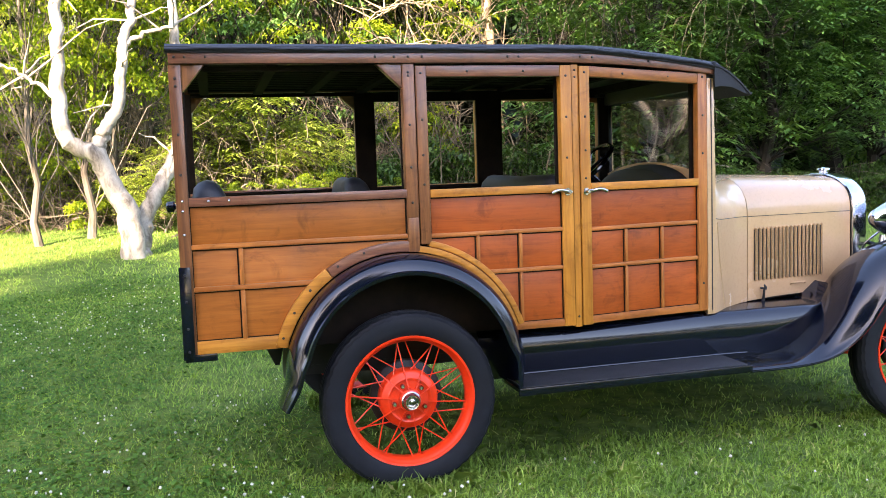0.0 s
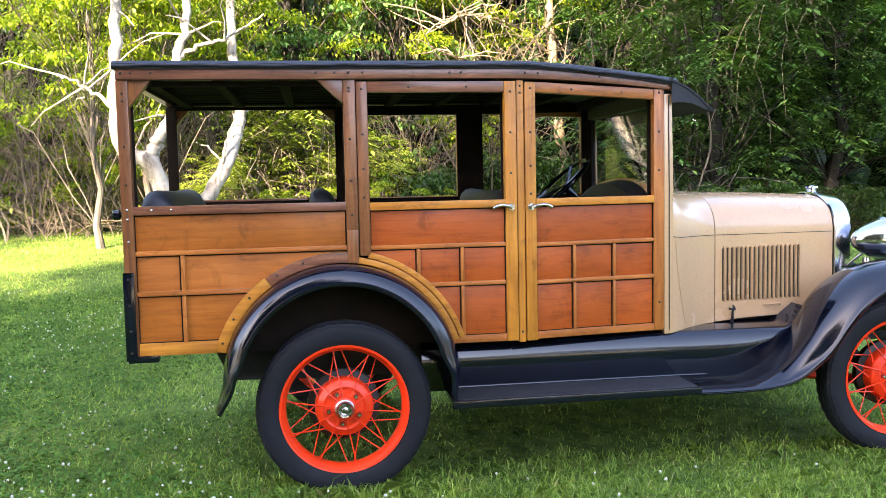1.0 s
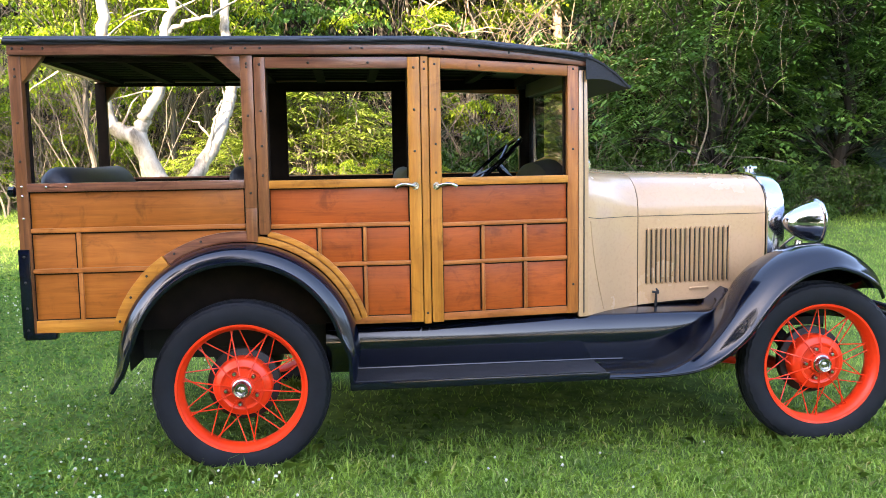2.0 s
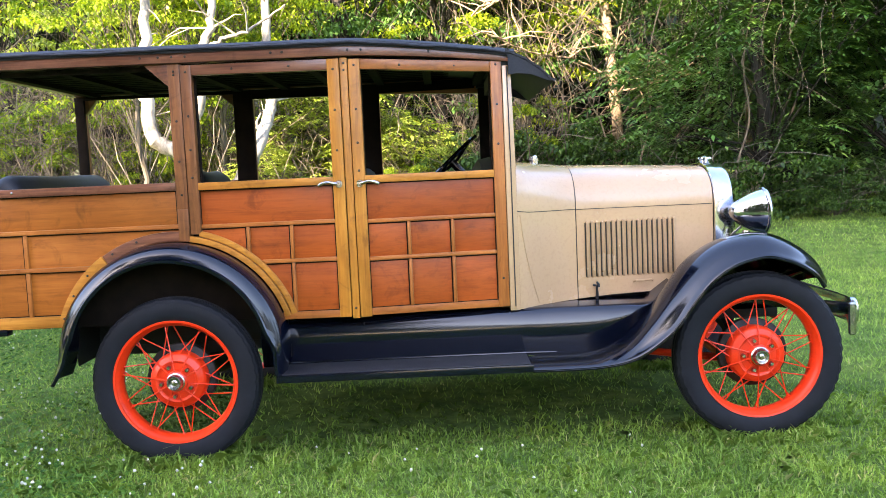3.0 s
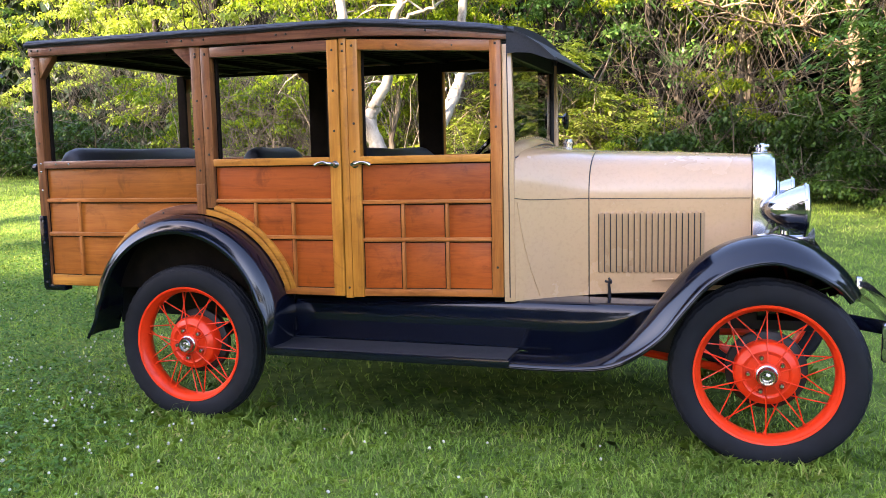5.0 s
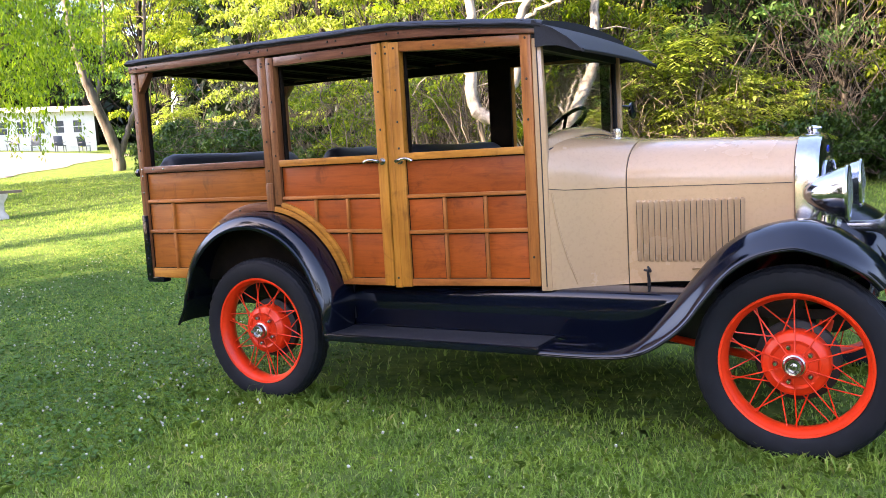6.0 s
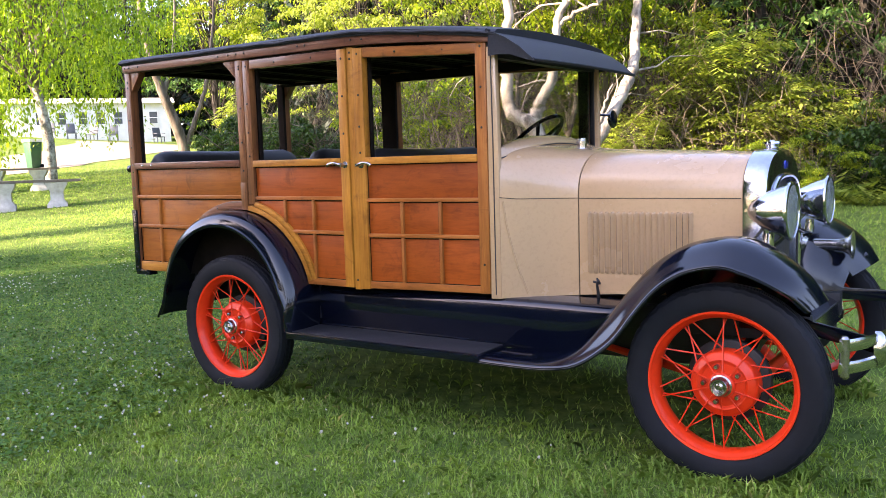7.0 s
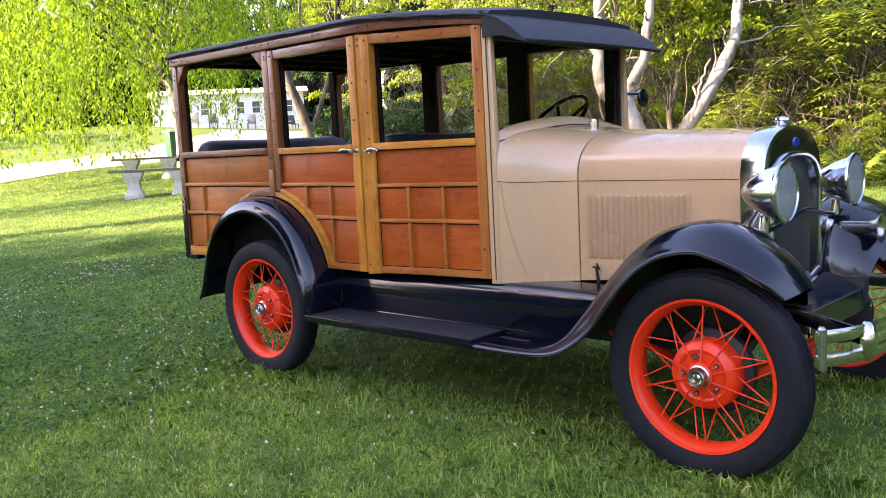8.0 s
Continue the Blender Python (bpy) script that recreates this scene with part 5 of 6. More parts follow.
def tree(name, seed, at, height, r, crown_z, crown_r, n_clump, per, clump_r, leaf, leaf_mat, bark_mat, label, category="tree", group="", droop=0.6, lean=(0, 0), squash=0.5, stems=1, aspect=0.55, fronds=0):
    """A trunk with limbs that carry a crown of many single leaves."""
    g = np.random.default_rng(seed)
    t = thing(name, at, label, category, group)
    wood_bm = BM()
    lo, hi = crown_z
    top = Vector((lean[0], lean[1], height * 0.93))
    trunks = []
    for k in range(stems):
        off = Vector((g.normal(0, 0.25), g.normal(0, 0.25), 0)) if stems > 1 else Vector((0, 0, 0))
        pts = [off * 0.4 + (top + off * 4).lerp(Vector((0, 0, -0.15)), 1 - k2 / 9) + Vector((g.normal(0, 0.05), g.normal(0, 0.05), 0)) * (height / 6) for k2 in range(10)]
        trunks.append(pts)
        rr = r / math.sqrt(stems)
        add_tube(wood_bm, pts, [rr * 1.5, rr * 1.12] + [rr * (1 - 0.1 * k2) for k2 in range(1, 9)], 9)
    C = clumps(g, n_clump, (lean[0] * 0.6, lean[1] * 0.6, (lo + hi) / 2), (crown_r, crown_r, (hi - lo) / 2), 0.74 if fronds else 0.45)
    for c in C[:: max(1, n_clump // 34)]:
        pts = trunks[int(g.integers(stems))]
        k = min(8, max(1, int((c[2] / height) * 9 - 2)))
        limb(wood_bm, pts[k], c, r * 0.2 * (1 - k / 12), 0.005, g)
    m = Matrix.Translation(at)
    trunk_ob = part("trunk", wood_bm, bark_mat, t, local=True)
    if fronds:
        B = np.repeat(C, fronds, 0) + g.normal(0, clump_r * 0.75, (n_clump * fronds, 3)) * np.array([1.0, 1.0, 0.45])
        B = B[B[:, 2] > 0.3]
        az = np.arctan2(B[:, 1], B[:, 0]) + g.normal(0, 1.0, len(B))
        part("crown", pinnate("crown", B, az, g.normal(0.1, 0.3, len(B)), leaf, 6, 0.36, leaf_mat, g, droop), leaf_mat, t, local=True)
        return t
    # each clump is a flat drooping spray of leaves along a side twig
    th = np.repeat(np.arctan2(C[:, 1], C[:, 0]) + g.normal(0, 0.7, n_clump), per)
    u = g.random(n_clump * per)
    side_w = clump_r * (0.95 - 0.65 * u) * g.normal(0, 1, n_clump * per)
    along_w = clump_r * 3.0 * (u - 0.45)
    drop = -clump_r * squash * (1.6 * u * u - 0.3) + g.normal(0, clump_r * 0.16, n_clump * per) - 0.35 * np.abs(side_w)
    L = np.repeat(C, per, 0) + np.stack([np.cos(th) * along_w - np.sin(th) * side_w, np.sin(th) * along_w + np.cos(th) * side_w, drop], 1)
    L = L[L[:, 2] > 0.05]
    part("crown", leaf_mesh("crown", L, leaf, leaf_mat, g, droop, aspect), leaf_mat, t, local=True)
    return t


def put(t, x, y, turn, s=1.0, sink=0.05):
    return copy_thing(t, Matrix.Translation((x, y, rise(x, y) - sink)) @ Matrix.Rotation(radians(turn), 4, "Z") @ Matrix.Scale(s, 4))


def on(x, y, sink=0.05):
    return (x, y, rise(x, y) - sink)


tagged(part("clover", clover_leaves(160000, -8.0, 0.0, -3.2, 6.6, 23), LEAF_CLOVER), "dense low patch of dark green clover leaves", "clover", kind="stuff")

EDGE = "trees along the edge of the wood"
BUSH = "bushes along the edge of the wood"
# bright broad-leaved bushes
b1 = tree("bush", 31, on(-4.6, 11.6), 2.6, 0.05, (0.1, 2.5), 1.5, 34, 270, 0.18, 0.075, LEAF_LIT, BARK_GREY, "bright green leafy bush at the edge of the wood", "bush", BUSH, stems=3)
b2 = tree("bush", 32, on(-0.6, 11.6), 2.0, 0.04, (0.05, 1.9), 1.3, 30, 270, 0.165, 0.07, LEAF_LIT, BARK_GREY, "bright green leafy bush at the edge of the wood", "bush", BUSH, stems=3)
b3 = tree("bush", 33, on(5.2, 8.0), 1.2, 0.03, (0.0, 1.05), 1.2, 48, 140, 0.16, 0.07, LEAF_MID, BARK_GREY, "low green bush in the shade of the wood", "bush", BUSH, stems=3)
for x, y, a, s in ((-6.6, 13.2, 40, 1.1), (-8.6, 14.6, 190, 1.2), (-3.2, 12.4, 120, 1.25), (-12.0, 17.0, 300, 1.3), (-10.2, 16.4, 20, 1.0)):
    put(b1, x, y, a, s)
for x, y, a, s in ((0.45, 10.6, 70, 0.8), (-5.6, 12.4, 150, 0.9), (-2.9, 10.7, 200, 0.75), (2.3, 11.8, 310, 1.0), (-7.6, 13.4, 250, 0.9), (0.2, 9.0, 45, 0.42), (0.9, 9.2, 160, 0.45), (-0.5, 9.2, 280, 0.4), (1.5, 9.0, 330, 0.4)):
    put(b2, x, y, a, s)
for x, y, a, s in ((3.6, 8.9, 30, 0.7), (4.4, 8.4, 100, 0.85), (6.4, 7.7, 170, 0.6), (7.6, 8.0, 240, 0.7), (8.9, 8.1, 300, 0.75), (10.2, 8.4, 10, 0.8), (2.7, 9.6, 55, 0.75), (11.6, 8.8, 140, 0.9), (1.6, 9.3, 15, 0.55), (0.2, 9.4, 75, 0.5), (2.3, 10.5, 200, 1.25), (3.3, 10.7, 320, 1.3), (1.5, 10.6, 100, 1.1), (4.2, 10.4, 60, 1.1), (-13.5, 14.0, 20, 1.5), (-15.6, 15.4, 190, 1.6), (-11.6, 13.9, 90, 1.4), (-17.6, 17.4, 130, 1.6)):
    put(b3, x, y, a, s)

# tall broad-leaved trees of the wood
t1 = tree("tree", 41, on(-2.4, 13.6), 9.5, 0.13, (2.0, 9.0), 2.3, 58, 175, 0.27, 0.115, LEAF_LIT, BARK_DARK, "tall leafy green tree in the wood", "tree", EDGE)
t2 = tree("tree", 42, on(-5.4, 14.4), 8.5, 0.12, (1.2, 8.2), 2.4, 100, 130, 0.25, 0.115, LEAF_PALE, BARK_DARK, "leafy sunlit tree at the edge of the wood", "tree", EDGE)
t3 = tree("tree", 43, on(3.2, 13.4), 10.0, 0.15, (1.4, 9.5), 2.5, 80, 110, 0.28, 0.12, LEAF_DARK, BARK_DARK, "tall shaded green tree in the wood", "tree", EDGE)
for x, y, a, s in ((-8.8, 16.8, 300, 1.1), (-28.0, 25.0, 40, 1.3), (-33.0, 31.0, 160, 1.4)):
    put(t1, x, y, a, s)
for x, y, a, s in ((-11.6, 19.0, 80, 1.2), (-15.0, 21.0, 200, 1.2), (-19.0, 24.5, 320, 1.3), (-24.0, 27.5, 150, 1.4), (-3.8, 16.2, 30, 1.2)):
    put(t2, x, y, a, s)
for x, y, a, s in ((2.2, 14.6, 220, 1.1), (-0.4, 12.7, 40, 0.95), (1.2, 12.9, 170, 0.9), (0.8, 15.6, 300, 1.2), (6.0, 12.6, 60, 1.05), (9.0, 12.8, 190, 1.1), (12.2, 12.6, 280, 1.1), (15.4, 13.0, 20, 1.1), (-0.9, 16.4, 130, 1.2), (5.2, 16.2, 250, 1.2), (-7.4, 19.0, 90, 1.3), (-16.0, 26.0, 10, 1.4), (-50.0, 45.0, 60, 1.9), (-56.0, 41.0, 130, 2.0), (-61.0, 46.0, 240, 2.1), (-44.0, 41.0, 310, 1.8), (-60.0, 33.0, 30, 1.9), (-54.0, 43.0, 90, 2.2), (-63.0, 40.0, 170, 2.2), (-48.0, 43.0, 260, 2.0)):
    put(t3, x, y, a, s)

# dark drooping trees on the shaded edge
d1 = tree("tree", 51, on(5.9, 8.7), 8.0, 0.10, (0.15, 7.6), 2.0, 230, 1, 0.34, 0.42, LEAF_DARK, BARK_DARK, "dark green tree with drooping feathery leaves", "tree", EDGE, droop=0.5, fronds=15)
for x, y, a, s in ((8.2, 9.2, 80, 1.0), (10.6, 9.6, 160, 1.05), (13.2, 10.0, 250, 1.1), (7.2, 11.0, 320, 1.1)):
    put(d1, x, y, a, s)


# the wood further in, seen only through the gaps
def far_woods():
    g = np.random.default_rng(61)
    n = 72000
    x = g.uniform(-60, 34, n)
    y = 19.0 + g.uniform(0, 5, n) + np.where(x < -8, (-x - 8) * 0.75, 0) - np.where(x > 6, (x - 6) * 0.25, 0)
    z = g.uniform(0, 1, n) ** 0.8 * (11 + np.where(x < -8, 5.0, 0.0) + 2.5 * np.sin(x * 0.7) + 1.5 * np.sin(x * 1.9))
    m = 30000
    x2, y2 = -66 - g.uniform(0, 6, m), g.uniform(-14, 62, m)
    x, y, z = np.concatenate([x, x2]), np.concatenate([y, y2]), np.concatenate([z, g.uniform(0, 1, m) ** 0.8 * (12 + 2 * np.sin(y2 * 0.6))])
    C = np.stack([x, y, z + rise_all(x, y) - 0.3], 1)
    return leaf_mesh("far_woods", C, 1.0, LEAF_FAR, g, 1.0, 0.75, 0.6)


tagged(part("far_woods", far_woods(), LEAF_FAR), "dense green wood behind the first trees, shade put into its leaves", "woods", kind="stuff")


# Unseen ring added behind the camera; it darkens reflections and the low sky.
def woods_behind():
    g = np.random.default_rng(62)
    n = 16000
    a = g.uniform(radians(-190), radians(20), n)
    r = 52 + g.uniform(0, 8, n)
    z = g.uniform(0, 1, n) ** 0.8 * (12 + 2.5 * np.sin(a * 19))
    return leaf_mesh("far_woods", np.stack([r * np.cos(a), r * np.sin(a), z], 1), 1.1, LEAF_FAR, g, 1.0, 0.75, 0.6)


tagged(part("far_woods", woods_behind(), LEAF_FAR), "unseen ring of dark woods added behind the camera", "woods", kind="stuff")


# pale forked tree, tan dead trunk, brush
def bare_tree(name, at, lines, bark_mat, label, twigs, seed, group=""):
    """A bare trunk and limbs: lines of (points, base radius, tip radius)."""
    g = np.random.default_rng(seed)
    t = thing(name, at, label, "tree", group)
    bm = BM()
    ends = []
    for pts, r0, r1 in lines:
        q = smooth_path(pts, 5 * len(pts))
        q = [p + Vector(g.normal(0, 0.012, 3)) for p in q]
        add_tube(bm, q, [r0 + (r1 - r0) * (k / (len(q) - 1)) ** 0.8 for k in range(len(q))], 10)
        ends += q[len(q) // 3:]
    part("trunk", bm, bark_mat, t, local=True)
    tw = BM()
    for k in range(twigs):
        a = ends[int(g.integers(len(ends)))]
        b = a + Vector((g.normal(0, 0.6), g.normal(0, 0.6), g.normal(0.25, 0.4)))
        limb(tw, a, b, 0.016, 0.004, g, 0.08, 5, 5)
    if twigs:
        tagged(part("twig_mass", tw, bark_mat, t, local=True), kind="stuff")
    return t


bare_tree("pale_tree", on(-1.72, 7.4), [
    ([(0.0, 0.0, -0.20), (0.0, 0.0, 0.15), (-0.04, 0.0, 0.58), (-0.17, 0.0, 0.88), (-0.34, -0.05, 1.28), (-0.63, -0.10, 1.43), (-0.69, -0.10, 1.92), (-0.67, -0.10, 2.50), (-0.65, -0.05, 3.2), (-0.60, 0.0, 4.6)], 0.165, 0.05),
    ([(-0.30, -0.04, 1.20), (-0.31, 0.0, 1.38), (-0.22, 0.0, 1.58), (-0.06, 0.0, 1.87), (-0.01, 0.0, 2.27), (0.05, 0.0, 2.60), (0.14, 0.05, 3.0), (0.30, 0.1, 4.4)], 0.095, 0.045),
    ([(0.08, 0.10, -0.20), (0.09, 0.15, 0.15), (0.15, 0.20, 0.52), (0.31, 0.30, 0.85), (0.53, 0.45, 1.28), (0.66, 0.75, 1.72), (0.68, 1.0, 2.05), (0.58, 1.36, 2.65), (0.56, 1.55, 3.2), (0.55, 1.8, 4.6)], 0.125, 0.055),
    ([(0.05, 0.0, 2.55), (0.33, 0.02, 2.70), (0.62, 0.05, 2.78), (1.1, 0.1, 3.1)], 0.038, 0.01),
    ([(0.42, 0.28, 1.0), (0.50, 0.35, 1.35), (0.62, 0.4, 1.75)], 0.035, 0.012),
    ([(-0.68, -0.1, 1.92), (-0.95, -0.1, 2.12), (-1.12, -0.1, 2.25), (-1.35, -0.1, 2.3)], 0.03, 0.01)], BARK_PALE, "pale forked dead tree with peeling bark", 26, 71)
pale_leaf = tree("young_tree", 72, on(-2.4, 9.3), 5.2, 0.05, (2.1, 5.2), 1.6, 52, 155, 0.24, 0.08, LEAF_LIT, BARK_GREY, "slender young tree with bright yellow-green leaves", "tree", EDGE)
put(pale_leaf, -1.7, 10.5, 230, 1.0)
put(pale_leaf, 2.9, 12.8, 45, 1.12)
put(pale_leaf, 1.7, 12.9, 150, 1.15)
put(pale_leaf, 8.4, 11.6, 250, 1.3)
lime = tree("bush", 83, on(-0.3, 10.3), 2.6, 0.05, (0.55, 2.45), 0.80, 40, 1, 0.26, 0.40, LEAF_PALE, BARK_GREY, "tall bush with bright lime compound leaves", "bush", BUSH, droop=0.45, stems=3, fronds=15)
put(lime, -1.6, 9.6, 130, 0.55)
put(lime, 0.9, 10.6, 220, 0.7)
put(lime, -20.0, 19.0, 40, 0.9)


# ferns in the sun at the foot of the wood
def fern(at):
    g = np.random.default_rng(84)
    t = thing("fern", at, "bright green fern with arching fronds in the grass", "fern", "ferns at the edge of the wood")
    for k in range(11):
        a = np.array([k * 0.571 + g.normal(0, 0.12)])
        part("frond", pinnate("frond", np.array([[0.03 * math.cos(a[0]), 0.03 * math.sin(a[0]), 0.0]]), a, np.array([g.uniform(0.85, 1.2)]), 0.85, 15, 0.24, LEAF_PALE, g, 0.42), LEAF_PALE, t, local=True)
    return t


fe = fern(on(0.5, 8.3, 0.02))
for x, y, a, s in ((0.9, 8.8, 40, 0.9), (0.1, 8.9, 100, 1.0), (1.3, 8.2, 200, 0.8), (0.6, 9.4, 260, 1.05), (1.5, 9.0, 310, 0.9), (-0.3, 8.4, 20, 0.85), (-0.6, 9.2, 150, 1.0), (1.9, 8.5, 75, 0.75), (0.2, 7.9, 230, 0.7), (1.1, 9.7, 330, 1.0)):
    put(fe, x, y, a, s, 0.02)


# bare vines that hang before the dark trees
def vines(seed, at, label):
    g = np.random.default_rng(seed)
    t = thing("vine", at, label, "vine", "hanging vines")
    stem, hang = BM(), BM()
    pts = smooth_path([(0.1, 0.5, -0.1), (-0.05, 0.4, 0.7), (0.12, 0.35, 1.4), (0.0, 0.2, 2.2), (0.25, 0.1, 3.2), (0.8, -0.1, 3.9), (1.5, -0.1, 3.8)], 26)
    add_tube(stem, pts, [0.016 - 0.0004 * k for k in range(26)], 6)
    part("stem", stem, TWIG, t, local=True)
    for k in range(40):
        a = pts[int(g.integers(13, 26))] + Vector(g.normal(0, 0.30, 3))
        n, drop, drift, wave = 12, g.uniform(0.5, 2.1), g.normal(0, 0.55), g.uniform(0.05, 0.16)
        q = [a + Vector((drift * f + wave * math.sin(6 * f + k) + g.normal(0, 0.02), 0.04 * math.cos(5 * f + k), 0.10 * math.sin(math.pi * min(1.0, f * 3)) - drop * f * f ** 0.3)) for f in (i / (n - 1) for i in range(n))]
        add_tube(hang, q, [0.005 - 0.00025 * i for i in range(n)], 4)
    tagged(part("twig_mass", hang, TWIG, t, local=True), kind="stuff")
    return t


vn = vines(85, on(5.2, 7.3), "bare grey vines hanging before the dark trees")
put(vn, 4.4, 8.8, 20, 1.0)
put(pale_leaf, -2.1, 9.9, 60, 0.95)
put(pale_leaf, -3.0, 8.7, 200, 0.9)
bare_tree("dead_trunk", on(4.5, 12.4), [
    ([(0.1, 0, -0.1), (0.08, 0, 1.0), (0.0, 0, 2.2), (-0.12, 0, 3.6), (-0.2, 0, 5.5), (-0.25, 0, 7.5)], 0.12, 0.07),
    ([(0.0, 0, 2.2), (-0.8, -0.5, 2.5), (-1.6, -1.0, 2.6), (-2.3, -1.4, 2.9)], 0.03, 0.008),
    ([(0.0, 0, 1.9), (0.6, -0.4, 2.0), (1.3, -0.8, 2.1)], 0.025, 0.008),
    ([(-0.05, 0, 3.0), (-1.0, -0.5, 3.5), (-1.9, -0.9, 3.6), (-2.6, -1.2, 3.2)], 0.03, 0.006)], BARK_TAN, "tall bare tan trunk with broken dead branches", 110, 73)
for x, y, h, ln, s in ((2.7, 12.2, 6.5, 0.2, 74), (-0.4, 13.0, 7.0, -0.3, 75), (-3.6, 12.2, 6.0, 0.4, 76), (6.6, 11.2, 7.0, 0.1, 77), (-6.2, 15.2, 7.0, 0.3, 78)):
    bare_tree("slender_trunk", on(x, y), [([(0, 0, -0.1), (ln * 0.2, 0.05, h * 0.3), (ln * 0.7, 0, h * 0.6), (ln, 0.1, h)], 0.075, 0.03)], BARK_TAN if s % 2 else BARK_GREY, "slender bare trunk at the edge of the wood", 22, s, "slender trunks")


bare_tree("forked_tree", on(-21.7, 17.7), [
    ([(0.0, 0.0, -0.15), (-0.02, 0.0, 0.6), (-0.22, -0.3, 1.8), (-0.45, -0.7, 3.2), (-0.6, -1.0, 5.2), (-0.6, -1.1, 7.5)], 0.24, 0.10),
    ([(0.05, 0.05, 0.5), (0.25, 0.35, 1.5), (0.4, 0.75, 2.6), (0.5, 1.1, 4.2), (0.6, 1.3, 6.5)], 0.12, 0.04),
    ([(-0.35, -0.5, 2.4), (-0.2, -0.2, 3.4), (-0.15, 0.0, 4.6), (-0.1, 0.1, 6.5)], 0.10, 0.04)], BARK_GREY, "forked grey trunk standing before the white house", 14, 79)
bare_tree("slender_trunk", on(-1.6, 12.0), [
    ([(0.0, 0.0, -0.1), (0.04, 0.0, 0.6), (0.02, 0.05, 1.1), (0.16, 0.05, 1.7), (0.12, 0.1, 2.3), (0.25, 0.1, 3.2)], 0.075, 0.03),
    ([(-0.35, -0.2, -0.1), (-0.42, -0.2, 0.6), (-0.15, -0.1, 1.2), (-0.25, -0.1, 1.7), (-0.1, 0.0, 2.2)], 0.04, 0.014),
    ([(-0.75, -0.2, -0.1), (-0.7, -0.2, 0.7), (-0.55, -0.2, 1.0), (-0.2, -0.1, 1.6)], 0.035, 0.012),
    ([(0.12, 0.1, 2.2), (0.45, 0.1, 2.5), (0.6, 0.1, 2.9)], 0.025, 0.01)], BARK_TAN, "bent pale trunk among dead branches", 30, 82, "slender trunks")


def brush(seed, at, w, h, n, label):
    """Long thin branches that climb, bend over and hang in a tangle."""
    g = np.random.default_rng(seed)
    t = thing("brush", at, label, "brush", "tangles of dead brush")
    bm = BM()
    for k in range(n):
        a = Vector((g.normal(0, w * 0.6), g.normal(0, 0.5), g.uniform(-0.05, h * 0.75) if k % 3 else -0.05))
        L, th, side_y = g.uniform(0.7, 2.0), g.normal(0, 1.0), g.normal(0, 0.3)
        bend, pts = g.normal(0, 0.55), [a]
        for q in range(7):
            step = L / 7
            pts.append(pts[-1] + Vector((math.sin(th) * step, side_y * step + g.normal(0, 0.02), math.cos(th) * step + g.normal(0, 0.02))))
            th += bend * 0.5 + g.normal(0, 0.14)
        r0 = g.uniform(0.003, 0.009) if k % 9 else g.uniform(0.012, 0.022)
        add_tube(bm, pts, [r0 + (0.0025 - r0) * q / 7 for q in range(8)], 4)
        if k % 2 == 0:
            b = pts[3]
            d = Vector((g.normal(0, 0.3), g.normal(0, 0.15), g.normal(0.05, 0.25)))
            add_tube(bm, [b, b + d * 0.5 + Vector((0, 0, 0.03)), b + d], [0.004, 0.003, 0.002], 4)
    tagged(part("twig_mass", bm, TWIG, t, local=True), kind="stuff")
    return t


br = brush(81, on(-3.9, 10.9), 1.1, 2.6, 165, "tangle of tan dead branches and vines")
for x, y, a, s in ((-1.3, 10.6, 160, 0.95), (-0.6, 10.9, 250, 0.85), (0.7, 10.2, 110, 0.5), (1.9, 10.9, 20, 1.0), (-2.6, 11.2, 50, 0.9), (-5.8, 12.6, 340, 1.1), (-11.4, 14.6, 60, 1.3), (-13.0, 15.2, 220, 1.3), (0.5, 11.0, 75, 0.8), (-4.8, 10.6, 10, 1.2), (-6.8, 12.2, 185, 1.3), (3.3, 11.5, 200, 1.5)):
    put(br, x, y, a, s)


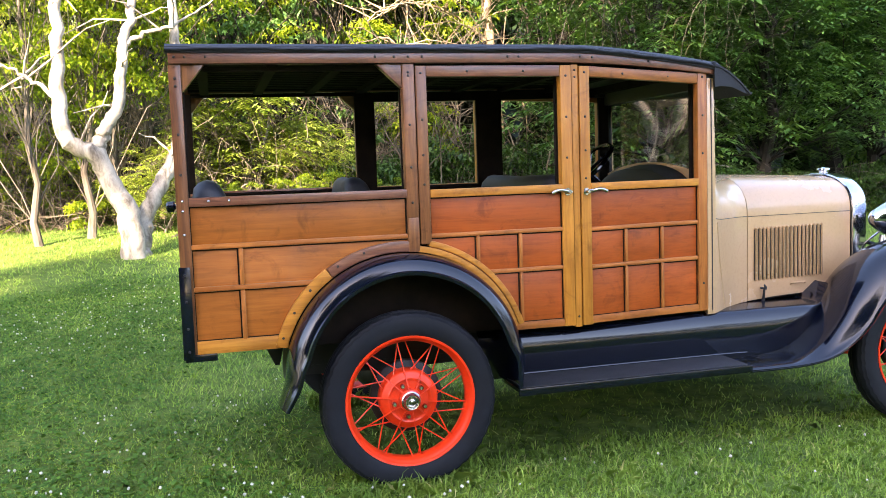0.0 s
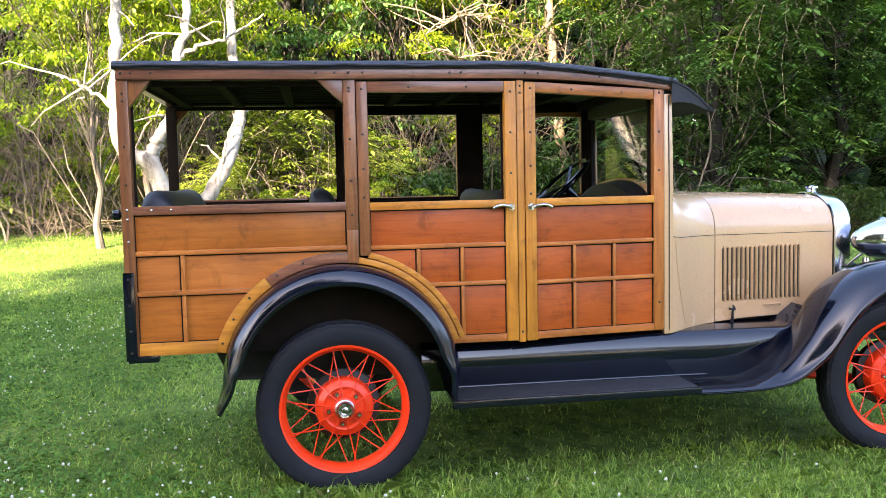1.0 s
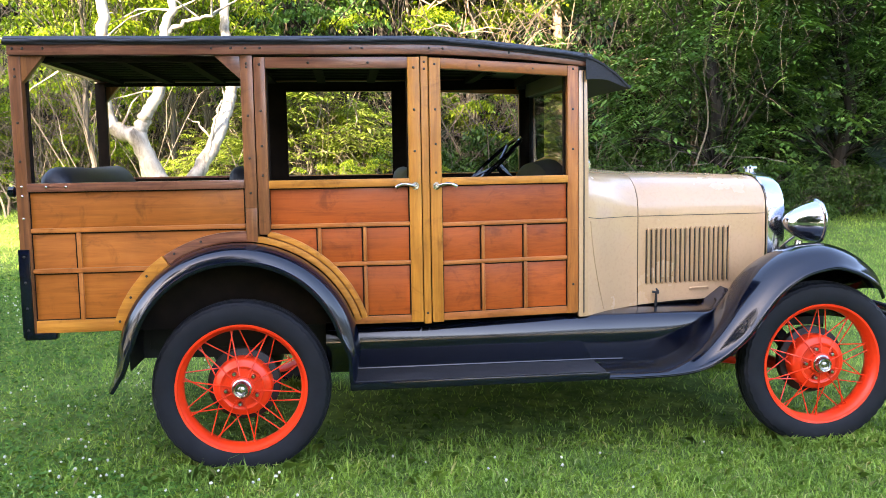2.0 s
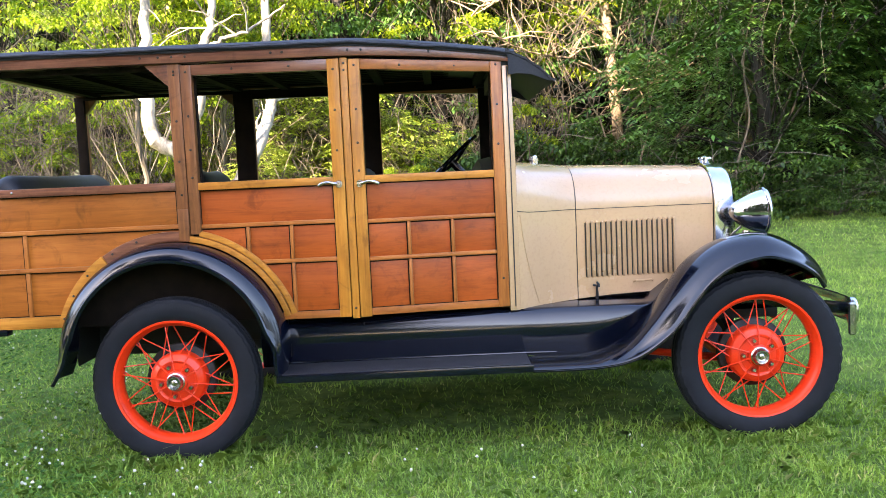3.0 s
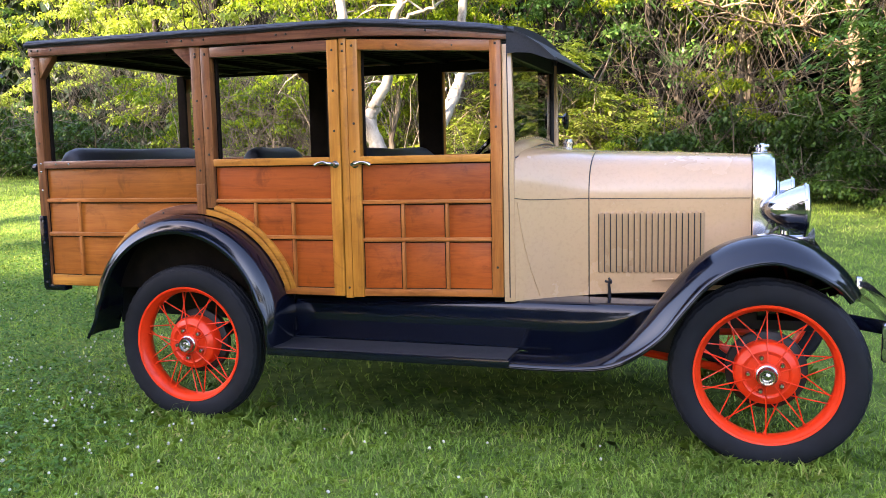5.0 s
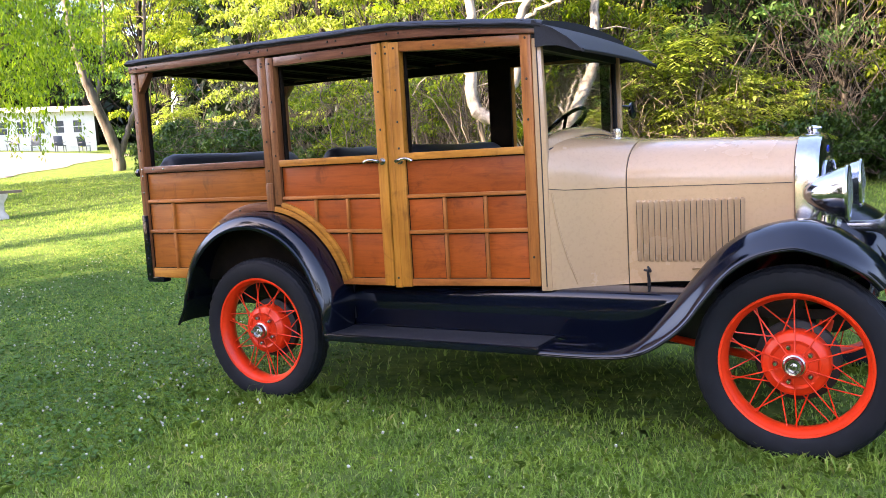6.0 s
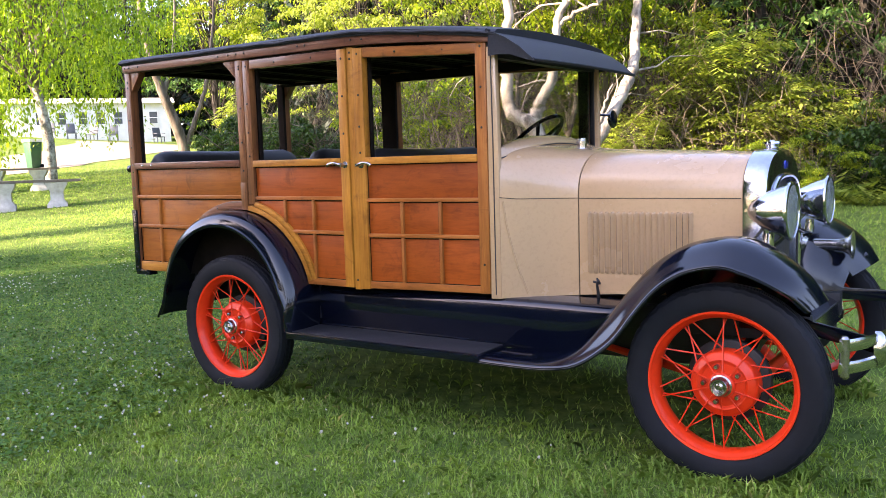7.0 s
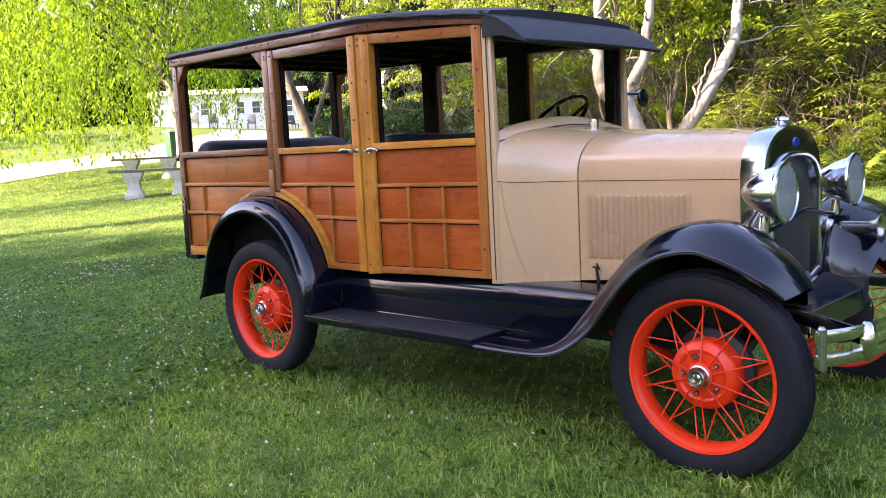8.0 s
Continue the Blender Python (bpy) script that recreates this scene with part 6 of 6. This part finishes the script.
# weeping birch by the benches
def weeping_tree(at):
    g = np.random.default_rng(91)
    t = thing("weeping_birch", at, "weeping birch with long hanging yellow-green leaves", "tree")
    bm = BM()
    pts = smooth_path([(0, 0, -0.2), (0.0, 0, 1.2), (-0.35, 0, 2.6), (-0.6, 0.1, 4.2), (-0.4, 0.1, 6.2), (-0.3, 0, 8.5)], 24)
    add_tube(bm, pts, [0.17 - 0.13 * k / 23 for k in range(24)], 10)
    lb = BM()
    L = []
    for k in range(540):
        a = g.uniform(0, 2 * math.pi)
        r = 5.4 * math.sqrt(g.uniform(0.02, 1))
        z = 8.5 - 0.16 * r * r + g.normal(0, 0.7)
        tip = Vector((r * math.cos(a) - 0.9, r * math.sin(a) - 1.6, max(3.2, z)))
        if k % 9 == 0:
            limb(lb, pts[min(23, int(8 + 14 * g.random()))], tip, 0.05, 0.008, g, 0.18)
        q = tip.x * 0.512 + tip.y * 0.859
        least = 2.7 if q > 1.7 else 0.9 if q > 0.6 else 1.3 if q > -0.8 else 0.35
        low = min(tip.z - 0.3, max(least + abs(g.normal(0, 0.6)), tip.z - (g.uniform(3.0, 7.5) if q < -0.8 else g.uniform(1.5, 5.0))))
        n = int((tip.z - low) / 0.026)
        zz = np.linspace(tip.z, low, max(n, 2))
        f = np.linspace(0, 1, max(n, 2))
        sx, sy = g.normal(0, 0.22), g.normal(0, 0.22)
        spread_r = 0.05 + 0.10 * np.sin(np.pi * f)
        ok = g.random(len(f)) < 0.4 + 0.6 * (np.sin(zz * 3.1 + g.uniform(0, 6)) > -0.2)
        L.append(np.stack([tip.x + sx * f + g.normal(0, 1, len(f)) * spread_r, tip.y + sy * f + g.normal(0, 1, len(f)) * spread_r, zz], 1)[ok])
    part("trunk", bm, BARK_BIRCH, t, local=True)
    tagged(part("twig_mass", lb, BARK_GREY, t, local=True), kind="stuff")
    C = np.concatenate(L)
    part("crown", leaf_mesh("crown", C, 0.135, LEAF_WEEP, g, 0.9, 0.42, 0.5), LEAF_WEEP, t, local=True)


weeping_tree(on(-18.0, 10.2))

# unseen tall trees added behind the camera, which shade the car and woods
s1 = tree("shade_tree", 95, on(-14.0, -25.0), 17.0, 0.3, (1.0, 17.0), 4.0, 320, 24, 0.6, 0.58, LEAF_MID, BARK_GREY, "unseen tall dense tree added to shade the lawn", "tree", "shade trees")
s1.scale = (1.55, 1.55, 2.05)
s1.location.x = -12.4
for x, y, a, s in ((-9.0, -24.0, 60, 0.86), (-3.5, -25.0, 130, 0.70), (-17.4, -24.5, 280, 0.60), (-20.6, -24.0, 330, 0.57), (-10.5, -30.0, 15, 0.85), (-15.5, -31.0, 75, 0.74), (-5.0, -31.0, 140, 0.75), (-24.5, -28.0, 200, 0.63), (-21.5, -28.0, 110, 0.65), (-18.5, -28.0, 30, 0.70)):
    put(s1, x, y, a, s)
s1.scale.z = 1.50
# Unseen high crowns, placed to darken parts of the wood's edge.
tree("shade_tree", 96, on(-32.0, -25.0), 32.0, 0.4, (26.0, 31.2), 4.8, 130, 24, 0.75, 0.62, LEAF_MID, BARK_GREY, "unseen tall tree with a high crown, added to shade the woods", "tree", "shade trees")

h2 = tree("shade_tree", 97, on(-14.6, -19.5), 24.5, 0.3, (20.2, 23.6), 2.6, 64, 24, 0.6, 0.6, LEAF_MID, BARK_GREY, "unseen slender tree with a small high crown, added for shade", "tree", "shade trees")
put(h2, -21.9, -16.0, 70, 1.0)

# ---------------------------------------------------------------- benches, bin and house beyond the lawn
def bench(x, y, turn):
    t = thing("bench", (0, 0, 0), "weathered plank bench on two white concrete legs", "bench", "benches under the birch")
    for xx in (-0.46, 0.46):
        leg = BM()
        add_loft(leg, [[(xx - w, -d, z), (xx + w, -d, z), (xx + w, d, z), (xx - w, d, z)] for w, d, z in ((0.19, 0.20, -0.05), (0.18, 0.19, 0.08), (0.12, 0.14, 0.16), (0.12, 0.14, 0.32), (0.19, 0.19, 0.44), (0.20, 0.20, 0.50))])
        part("leg", fixed(leg), STONE, t, "white concrete leg", local=True, bevel=0.01)
    for k in range(2):
        part("plank", box(-0.90, 0.90, -0.21 + k * 0.215, -0.005 + k * 0.215, 0.502, 0.55), PLANK, t, local=True, bevel=0.006)
    t.matrix_basis = Matrix.Translation(on(x, y, 0)) @ Matrix.Rotation(radians(turn), 4, "Z")
    return t


bench(-12.5, 6.35, 56)
bench(-16.3, 8.3, 52)
bin_t = thing("bin", on(-26.6, 14.9), "green wheeled rubbish bin with a pale lid", "bin")
bb = BM()
add_loft(bb, [[(-w, -w, z), (w, -w, z), (w, w, z), (-w, w, z)] for w, z in ((0.18, 0.06), (0.205, 0.5), (0.235, 1.0))])
part("bin_body", fixed(bb), BIN, bin_t, local=True, bevel=0.03)
part("lid", box(-0.255, 0.255, -0.26, 0.28, 1.002, 1.09), SIDING, bin_t, "pale lid", local=True, bevel=0.03)
for s in (-0.19, 0.19):
    part("wheel", lathe([(0.0, -0.03), (0.09, -0.03), (0.1, -0.02), (0.1, 0.02), (0.09, 0.03), (0, 0.03)], "x", (s, 0.20, 0.10), 16), RUBBER, bin_t, local=True)

house = thing("house", on(-47.5, 33.5, 0), "long low white house with sash windows", "house")
HM = Matrix.Rotation(radians(53), 4, "Z")


def hpart(name, bm, material, parent=None, label="", bevel=0.0):
    ob = part(name, bm, material, parent or house, label, local=True, bevel=bevel)
    return ob


house.matrix_basis = Matrix.Translation(on(-47.5, 33.5, 0)) @ HM @ Matrix.Scale(0.86, 4)
hpart("wall", box(-8.0, 4.0, -0.1, 6, -0.9, 2.9), SIDING, label="white horizontal siding")
for k in range(14):
    hpart("siding_board", box(-8.0, 4.0, -0.125, -0.10, 0.05 + k * 0.2, 0.235 + k * 0.2), SIDING)
rf = BM()
add_loft(rf, [[(x, -0.6, 2.9), (x, 2.95, 3.5), (x, 6.5, 2.9), (x, 2.95, 2.88)] for x in (-8.4, 4.4)])
hpart("roof", fixed(rf), SIDING, label="shallow pale roof")
for x in (-5.4, -3.9, -2.4, -1.1, 0.15, 1.5, 2.75):
    w = hpart("window", box(x - 0.29, x + 0.29, -0.16, -0.126, 1.3, 2.2), PANE, label="dark sash window")
    for a in (box(x - 0.36, x - 0.29, -0.18, -0.126, 1.23, 2.27), box(x + 0.29, x + 0.36, -0.18, -0.126, 1.23, 2.27), box(x - 0.29, x + 0.29, -0.18, -0.126, 2.2, 2.27), box(x - 0.29, x + 0.29, -0.18, -0.126, 1.23, 1.3), box(x - 0.29, x + 0.29, -0.175, -0.126, 1.72, 1.78)):
        hpart("window_frame", a, SIDING, w)


def garden_chair(x, y, turn):
    c = thing("garden_chair", (0, 0, 0), "grey plastic garden chair before the white house", "chair", "garden chairs by the house")
    part("seat", box(-0.28, 0.28, -0.28, 0.26, 0.40, 0.44), CHAIR, c, local=True, bevel=0.01)
    bk = BM()
    add_loft(bk, [[(-0.28, 0.24, 0.44), (0.28, 0.24, 0.44), (0.28, 0.28, 0.44), (-0.28, 0.28, 0.44)], [(-0.26, 0.40, 1.05), (0.26, 0.40, 1.05), (0.26, 0.44, 1.05), (-0.26, 0.44, 1.05)]])
    part("backrest", fixed(bk), CHAIR, c, local=True, bevel=0.01)
    for sx in (-0.26, 0.24):
        for sy in (-0.26, 0.22):
            part("leg", box(sx, sx + 0.04, sy, sy + 0.04, 0.0, 0.40), CHAIR, c, local=True)
        part("armrest", box(sx - 0.02, sx + 0.06, -0.28, 0.30, 0.62, 0.65), CHAIR, c, local=True)
    c.matrix_basis = Matrix.Translation(on(x, y, 0.02)) @ Matrix.Rotation(radians(turn), 4, "Z")


for k, (dx, a) in enumerate(((-4.0, 38), (-2.7, 63), (-1.5, 28), (-0.2, 48), (1.2, 68), (2.6, 78))):
    v = HM @ Vector((dx, -2.2, 0))
    garden_chair(-47.5 + v.x, 33.5 + v.y, a)
